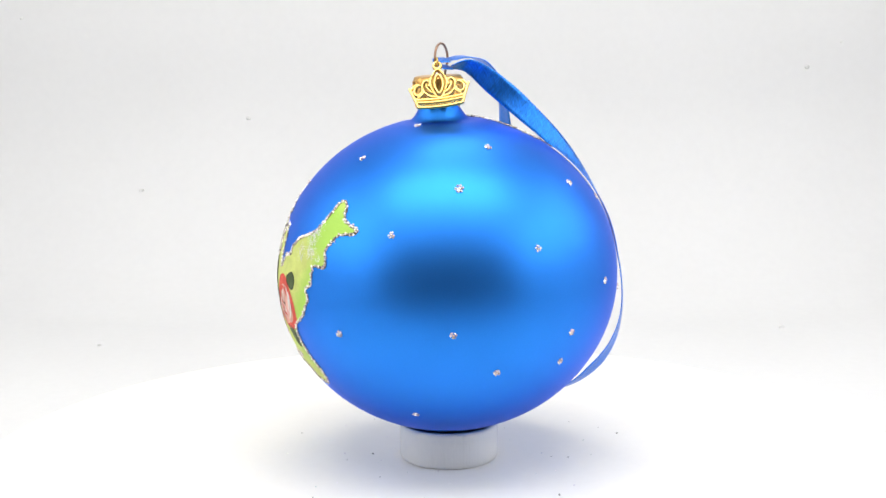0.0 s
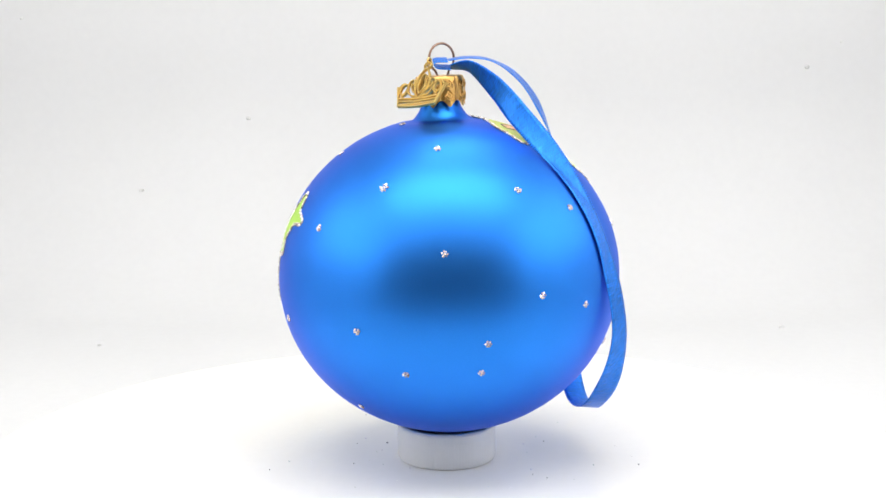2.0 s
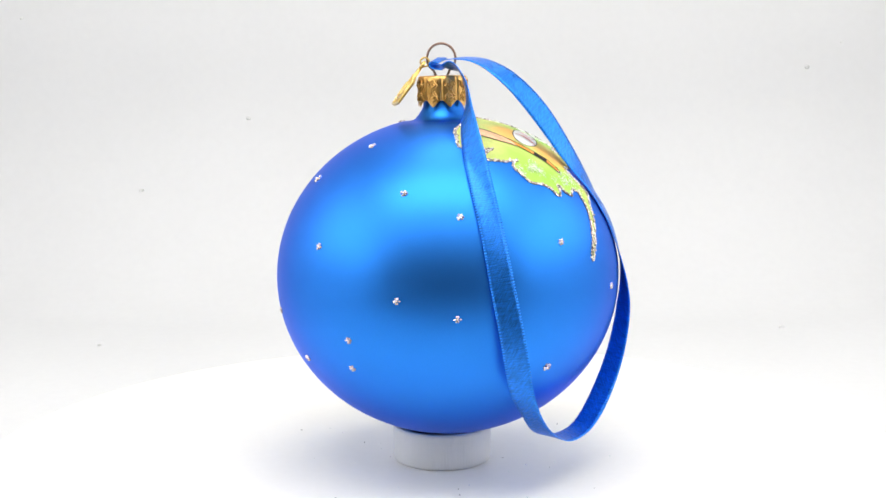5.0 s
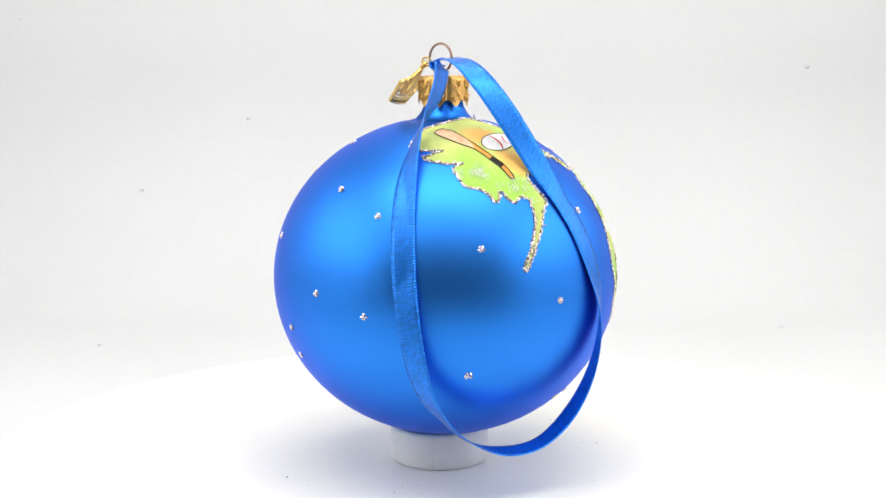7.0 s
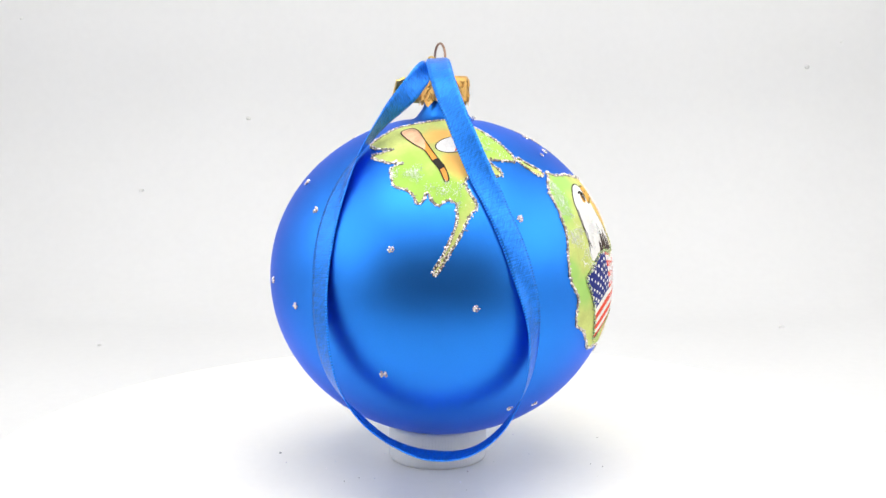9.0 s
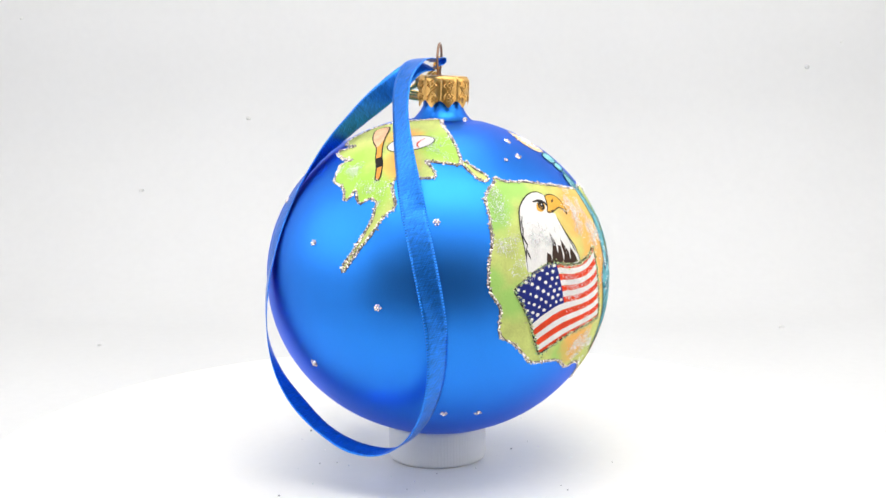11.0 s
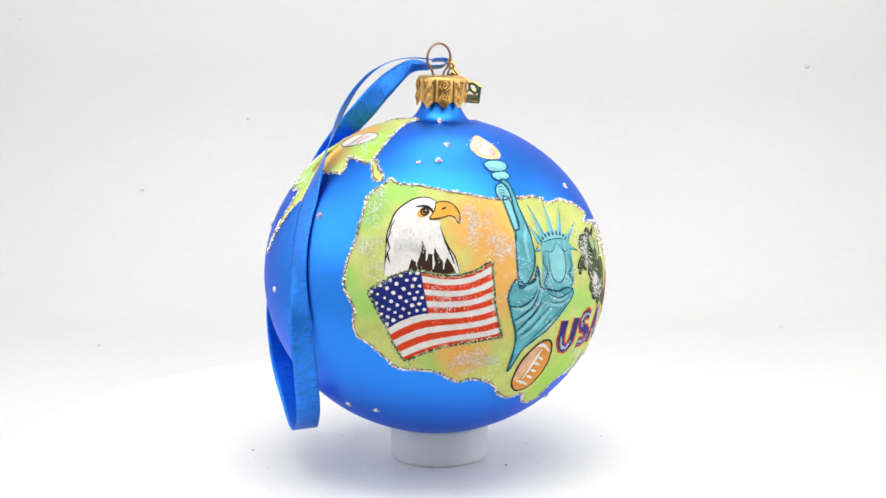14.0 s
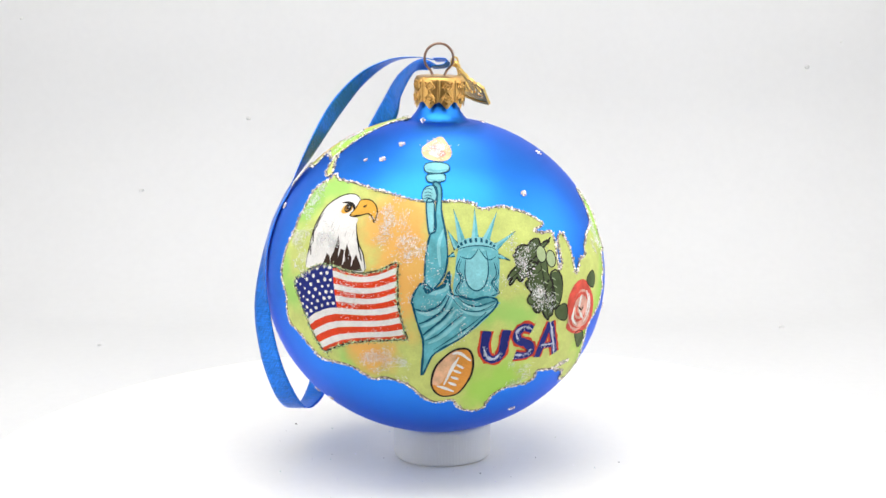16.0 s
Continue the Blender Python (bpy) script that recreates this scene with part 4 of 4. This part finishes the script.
ROSE = [(190.9, 5.9), (195.8, 6.6), (199.9, 3.1), (203.2, -2), (203.9, -8.3), (200.6, -12.2), (192.8, -12.2), (187.3, -9), (188.1, -6),
    (186.6, -1.8), (187.5, 2.4)]
ROSE_LEAVES = [(181, -1.5), (185.1, 0.1), (186.9, -2.4), (186.6, -6), (182.4, -4.6), (198.1, 6.6), (202.5, 8.5), (204.5, 5.8), (202.7, 2.5),
    (198.7, 4.3), (193.2, -12.3), (198.7, -12.6), (201.1, -16.9), (199, -18.9)]
cx, cy = (sum(p[i] for p in ROSE) / len(ROSE) for i in (0, 1))
rose = Enamel().fill(ROSE, CORAL, 0.00013)
rose.fill([(cx + 0.6 + (x - cx) * 0.66, cy - 0.6 + (y - cy) * 0.70) for x, y in ROSE], PINK, 0.00015)
for r, a0, a1, colour, w in ((0.55, 20, 170, CORAL, 0.0011), (0.50, 200, 330, CORAL, 0.0008), (0.80, 95, 215, CORAL, 0.0009), (0.74, -60, 40, WHITE, 0.0008), (0.30, 150, 300, CORAL, 0.0008), (0.86, 190, 300, PINK, 0.0008)):
    rose.stroke([(cx + r * 8.2 * math.cos(radians(a)), cy + r * 9 * math.sin(radians(a))) for a in np.linspace(a0, a1, 6)], colour, w, 0.00018, wobble=0.5)
for line in ([(194.2, 1.5), (193.3, -3.4), (196.5, -7.4)], [(197.5, 2.5), (199.0, -2.0), (198.0, -6.5)], [(190.5, -2.0), (190.0, -6.0), (193.0, -9.0)]):
    rose.stroke(line, WHITE, 0.0009, 0.0002, wobble=0.6)
rose.stroke([(cx - 1.5, cy + 0.5), (cx + 0.3, cy - 0.8), (cx + 1.6, cy + 0.4)], BROWN, 0.0006, 0.00023)
rose.mesh("painted_rose", ornament, "red and pink painted rose")
for a, b in ((0, 5), (5, 10), (10, 14)):
    Enamel().fill(ROSE_LEAVES[a:b], OLIVE, 0.00012).stroke(ROSE_LEAVES[a:b], BLACK, 0.0003, 0.00015, True).mesh("painted_leaf", ornament, "small grey-green rose leaf")

BAT = [(2.3, 65.6), (6.7, 68.9), (15.9, 67.3), (24.5, 61.4), (30.1, 56.1), (34.3, 51.5), (37.8, 47.2), (39.5, 42.1), (37.8, 41.2), (35.4, 46),
    (31.7, 50.1), (26.7, 55.2), (19.6, 58.2), (10.7, 61.9)]
BASEBALL = [(56.9, 58.5), (51.2, 56.2), (45, 54.7), (39.3, 54.3), (35, 55.1), (32.7, 56.9), (33.2, 59.4), (37.1, 62), (44.5, 63.9), (53.2, 64.5),
    (59.5, 63.4), (60.5, 61.1)]
STITCH = [(42.8, 62.8), (45.2, 60.4), (45.1, 57.6), (43.5, 54.8)]
bat = Enamel().fill(BAT, ORANGE, 0.00012).fill([BAT[0], BAT[1], BAT[2], BAT[3], BAT[11], BAT[12], BAT[13]], PEACH, 0.00015)
bat.stroke(BAT, BLACK, 0.00034, 0.0002, True)
bat_ob = bat.mesh("painted_bat", ornament, "wooden baseball bat with a pale barrel")
Enamel().fill([BAT[5], BAT[6], BAT[9], BAT[10]], BLACK, 0.00018, 1).mesh("grip", bat_ob, "black grip band")
ball = Enamel().fill(BASEBALL, WHITE, 0.00012, 2).stroke(BASEBALL, BLACK, 0.0003, 0.00016, True)
Enamel().stroke(STITCH, RED, 0.0006, 0.00019).stroke([(54.0, 62.8), (51.0, 60.6), (50.6, 58.6), (52.6, 57.2)], RED, 0.00045, 0.00019).mesh("stitching", ball.mesh("painted_baseball", ornament, "white baseball with red stitching"), "red stitching")

frost = []
STATUE_SPOTS = [(148, -4), (139, 2), (159, 9), (147, 9), (140, 14)]
for p in GLITTERS + STATUE_SPOTS:
    squeeze = math.cos(radians(p[1]))
    knots = [(p[0] + random.gauss(0, 2.6) / squeeze, p[1] + random.gauss(0, 2.6)) for _ in range(8)]
    for _ in range(110 if p in STATUE_SPOTS else 330):
        c = random.choice(knots)
        lon, lat = c[0] + random.gauss(0, 1.0) / squeeze, c[1] + random.gauss(0, 1.0)
        if (inside(lon, lat, USA_COAST) or inside(lon, lat, ALASKA_COAST)) and (p in STATUE_SPOTS or not (inside(lon, lat, ROBE) or inside(lon, lat, ARM) or inside(lon, lat, FACE))):
            frost.append((on_ball(unit(lon, lat), 0.00024), 0.00013 * random.uniform(0.5, 1.3)))
crystals("frost", frost, FROST, ornament, "clear glitter dusted over the painting")

# ---- crown charm ----
def charm_at(u, v, out=0.0):
    """The crown's plane: u across, v up from its lower edge, in millimetres; it leans outward at its foot."""
    o, top = Vector((0.35, -14.0, 50.6)), Vector((-0.05, -4.5, 62.8))
    up = (top - o).normalized()
    side = Vector((1, -0.02, 0.125))
    side = (side - up * side.dot(up)).normalized()
    return (o + side * u * 0.94 + up * v + side.cross(up) * out) / 1000


crown = tagged(new("crown_charm"), "gold filigree crown charm hung from the loop", "charm")
FRONT = (charm_at(0, 0, 1) - charm_at(0, 0)).normalized()


def bar(bm, path, half, thick, closed):
    """A flat bar in the crown's plane, with eased front edges."""
    n, rings = len(path), []
    for i, c in enumerate(path):
        a = path[(i + 1) % n] if closed or i < n - 1 else c
        b = path[i - 1] if closed or i > 0 else c
        s = (a - b).normalized().cross(FRONT).normalized()
        rings.append([bm.verts.new(c + s * half * x + FRONT * thick * y) for x, y in ((-1, -0.8), (1, -0.8), (1, 0.4), (0.55, 1), (-0.55, 1), (-1, 0.4))])
    for i in range(n if closed else n - 1):
        a, b = rings[i], rings[(i + 1) % n]
        for k in range(6):
            bm.faces.new((a[k], a[(k + 1) % 6], b[(k + 1) % 6], b[k]))
    if not closed:
        bm.faces.new(rings[0])
        bm.faces.new(rings[-1][::-1])
    bmesh.ops.recalc_face_normals(bm, faces=bm.faces)


def filigree(name, lines, radius, label="", flat=0.75):
    bm = bmesh.new()
    for pts, closed in lines:
        path = spline([charm_at(*p) for p in pts], closed, 4)
        bar(bm, path, radius * 0.80, 0.00046, closed)
    return part(name, bm, CHARM_GOLD, crown, label, smooth=False)


def loop_of(u, v, a, b, turn=0.0, n=12):
    out = []
    for k in range(n):
        w = 2 * math.pi * k / n
        x, y = a * math.cos(w), b * math.sin(w)
        out.append((u + x * math.cos(turn) - y * math.sin(turn), v + x * math.sin(turn) + y * math.cos(turn)))
    return out


filigree("base_band", [([(-6.7, 0.1), (-3, -0.25), (0, -0.35), (3, -0.25), (6.7, 0.1)], False), ([(-7.2, 1.7), (-3, 1.35), (0, 1.25), (3, 1.35), (7.2, 1.7)], False),
                       ([(-7.5, 2.7), (-3, 2.3), (0, 2.2), (3, 2.3), (7.5, 2.7)], False)], 0.00042)
filigree("side_bar", [([(-6.7, 0.1), (-7.6, 3), (-9.0, 6.7)], False)], 0.00045)
filigree("side_bar", [([(6.7, 0.1), (7.6, 3), (9.0, 6.7)], False)], 0.00045)
for s in (-1, 1):
    filigree("scroll", [(loop_of(s * 6.3, 5.7, 1.2, 1.7, s * 0.35), True), ([(s * 8.6, 5.9), (s * 7.6, 7.2), (s * 6.4, 7.6), (s * 5.0, 6.6), (s * 4.9, 4.6), (s * 6.6, 3.2)], False)], 0.00036)
    filigree("heart_scroll", [([(s * 0.9, 3.0), (s * 3.0, 3.4), (s * 4.8, 5.4), (s * 4.9, 7.6), (s * 3.7, 8.7), (s * 2.7, 7.8), (s * 3.2, 6.7)], False),
                              ([(s * 1.2, 4.3), (s * 2.6, 4.8), (s * 3.7, 6.4), (s * 3.8, 7.6)], False)], 0.00036)
filigree("centre_arch", [([(0, 2.4), (-1.6, 4.2), (-2.5, 7), (-2.0, 9.6), (0, 12.2), (2.0, 9.6), (2.5, 7), (1.6, 4.2)], True),
                         ([(0, 4.0), (-1.2, 6.2), (-1.1, 8.6), (0, 10.4), (1.1, 8.6), (1.2, 6.2)], True)], 0.00038)
filigree("top_ring", [(loop_of(0, 13.4, 1.1, 1.1), True)], 0.0004)
jump = bmesh.new()
wire(jump, [charm_at(0.0 + 0.3 * math.sin(a), 14.6 + 1.3 * math.cos(a), 1.3 * math.sin(a)) for a in np.linspace(0, 2 * math.pi, 18, endpoint=False)], 0.00028, True, 6)
part("jump_ring", jump, CHARM_GOLD, crown)
studs = [charm_at(u, 0.5 - 0.012 * (36 - u * u) * 0.5, 0.3) for u in np.linspace(-6.2, 6.2, 17)] + [charm_at(s * 1.78, 5.0 + 0.8 * k, 0.42) for s in (-1, 1) for k in range(7)]
bead_mesh = None
for p in studs:
    if bead_mesh is None:
        bm = bmesh.new()
        bmesh.ops.create_icosphere(bm, subdivisions=1, radius=0.00038)
        first_bead = part("bead", bm, CHARM_GOLD, crown)
        bead_mesh = first_bead.data
        first_bead.location = p
    else:
        ob = new("bead", bead_mesh)
        ob.parent, ob.location = crown, p

# ---- ribbon: millimetres on the turntable, and the twist of its width in degrees ----
STRAND_A = [(0.5, -0.9, 117.3, -158), (8.8, 1.9, 116.3, -132), (16.7, 1.9, 110.5, -100), (25, -0.8, 103, -65), (34.2, -2.3, 94, -42),
    (42.2, -2.6, 83.7, -22), (48.3, -2.1, 72.5, -13), (52.3, -1.2, 61.4, -10), (54.3, 0.2, 51.1, -12), (54.5, 1.9, 41.4, -18),
    (52.4, 4.2, 32.3, -32), (48.3, 8.8, 24.1, -48), (42.7, 14.9, 17.1, -45), (36.5, 23.1, 13.4, -52)]
STRAND_B = [(30.2, 32.3, 14.5, -47), (25.3, 40.2, 22.1, -51), (23.1, 46, 34.5, -44), (23.3, 48, 49.3, -32), (24.6, 44.7, 64.9, -13),
    (24.9, 38, 79.7, -3), (23.7, 29.5, 92.7, 28), (21.7, 21.9, 104.2, 40), (18.1, 15, 112.8, 26), (12.6, 9, 117.8, 8), (7.2, 4.1, 119.0, 3),
    (3, 1.1, 118.8, 8), (0.5, -0.8, 117.3, 7)]


def ribbon_strip(pts, widths, half_at):
    """A thin satin strip along pts; widths gives the direction of its width, half_at its half width."""
    inv = turn_fix.to_3x3().transposed()
    bm = bmesh.new()
    uv = bm.loops.layers.uv.new("weave")
    across, thick = 6, 0.00011
    grid, length = [], 0.0
    for i, p in enumerate(pts):
        t = (pts[min(i + 1, len(pts) - 1)] - pts[max(i - 1, 0)]).normalized()
        w, half = widths[i], half_at[i]
        face = t.cross(w).normalized()
        if i:
            length += (p - pts[i - 1]).length
        sets = []
        for side in (-1, 1):
            line = []
            for k in range(across + 1):
                f = k / across * 2 - 1
                q = p + w * half * f * (1 + (0.022 * math.sin(length * 2 * math.pi / 0.00078) if k in (0, across) else 0))
                loc = inv @ (q - CENTRE)
                g = math.sqrt((loc.x / RA) ** 2 + (loc.y / RA) ** 2 + (loc.z / RB) ** 2)
                if g < 1.012:
                    q = CENTRE + (q - CENTRE) * (1.012 / g)
                line.append((bm.verts.new(q + face * side * thick), (length, f * 0.0033)))
            sets.append(line)
        grid.append(sets)
    for a, b in zip(grid, grid[1:]):
        quads = [([a[0][k], b[0][k], b[0][k + 1], a[0][k + 1]]) for k in range(across)] + [([a[1][k], a[1][k + 1], b[1][k + 1], b[1][k]]) for k in range(across)]
        quads += [[a[0][k], a[1][k], b[1][k], b[0][k]] for k in (0, across)]
        for q in quads:
            f = bm.faces.new([x[0] for x in q])
            for lp, x in zip(f.loops, q):
                lp[uv].uv = x[1]
    bmesh.ops.recalc_face_normals(bm, faces=bm.faces)
    return bm


SATIN = ribbon_cloth()
ribbon_ob = tagged(new("ribbon"), "royal blue satin ribbon looped through the wire", "ribbon")
KNOTS = STRAND_A[1:] + STRAND_B[:-2]
LINE = spline([(x / 1000, y / 1000, z / 1000) for x, y, z, _ in [(3.0, 0.6, 116.2, 0)] + KNOTS + [(2.2, 0.2, 118.3, 0)]], False, 48)
TWIST = [p.x for p in spline([(radians(a), 0, 0) for a in [STRAND_A[0][3]] + [k[3] for k in KNOTS] + [2]], False, 48)]
WIDTH = []
for i, p in enumerate(LINE):
    t = (LINE[min(i + 1, len(LINE) - 1)] - LINE[max(i - 1, 0)]).normalized()
    o = p - CENTRE
    o = (o - t * o.dot(t)).normalized()
    WIDTH.append(math.cos(TWIST[i]) * t.cross(o) + math.sin(TWIST[i]) * o)
n = len(LINE)
HALF = [0.0033 * (0.58 + 0.42 * min(1, min(i, n - 1 - i) / 90)) for i in range(n)]
mid = n // 2
part("strand", ribbon_strip(LINE[:mid + 1], WIDTH[:mid + 1], HALF[:mid + 1]), SATIN, ribbon_ob)
part("strand", ribbon_strip(LINE[mid:], WIDTH[mid:], HALF[mid:]), SATIN, ribbon_ob)
turn_back = spline([(2.2 / 1000, 0.2 / 1000, 0.1183), (-0.0006, -0.0015, 0.1183), (-0.0013, -0.0019, 0.1177), (-0.0003, -0.0013, 0.1165), (0.003, 0.0006, 0.1162)], False, 24)
part("fold", ribbon_strip(turn_back, [Vector((-0.50, 0.80, 0.33)).normalized()] * len(turn_back), [0.0018] * len(turn_back)), SATIN, ribbon_ob, "ribbon folded round the wire loop")

# ---- turning ----
TURN = [6.35, -9.81, -25.59, -41.07, -56.23, -71.01, -85.36, -99.36, -113.18, -127.08, -141.26, -155.79, -170.59, -185.49, -200.34, -215.15, -230.09]


def motions():
    ups = [(t, pose(0, 0, 0, 0, 0, a)) for t, a in enumerate(TURN)]
    walk(turntable, ups)
    walk(ribbon_ob, ups)
    walk(ornament, [(t, m @ SEAT) for t, m in ups])
    walk(crown, [(t, m @ SEAT @ pose(0, 0, 0, 0, 0, -5.62)) for t, m in ups])
    walk(cap_stand, [(t, m @ Matrix.Translation(CAP_AT)) for t, m in ups])


motions()
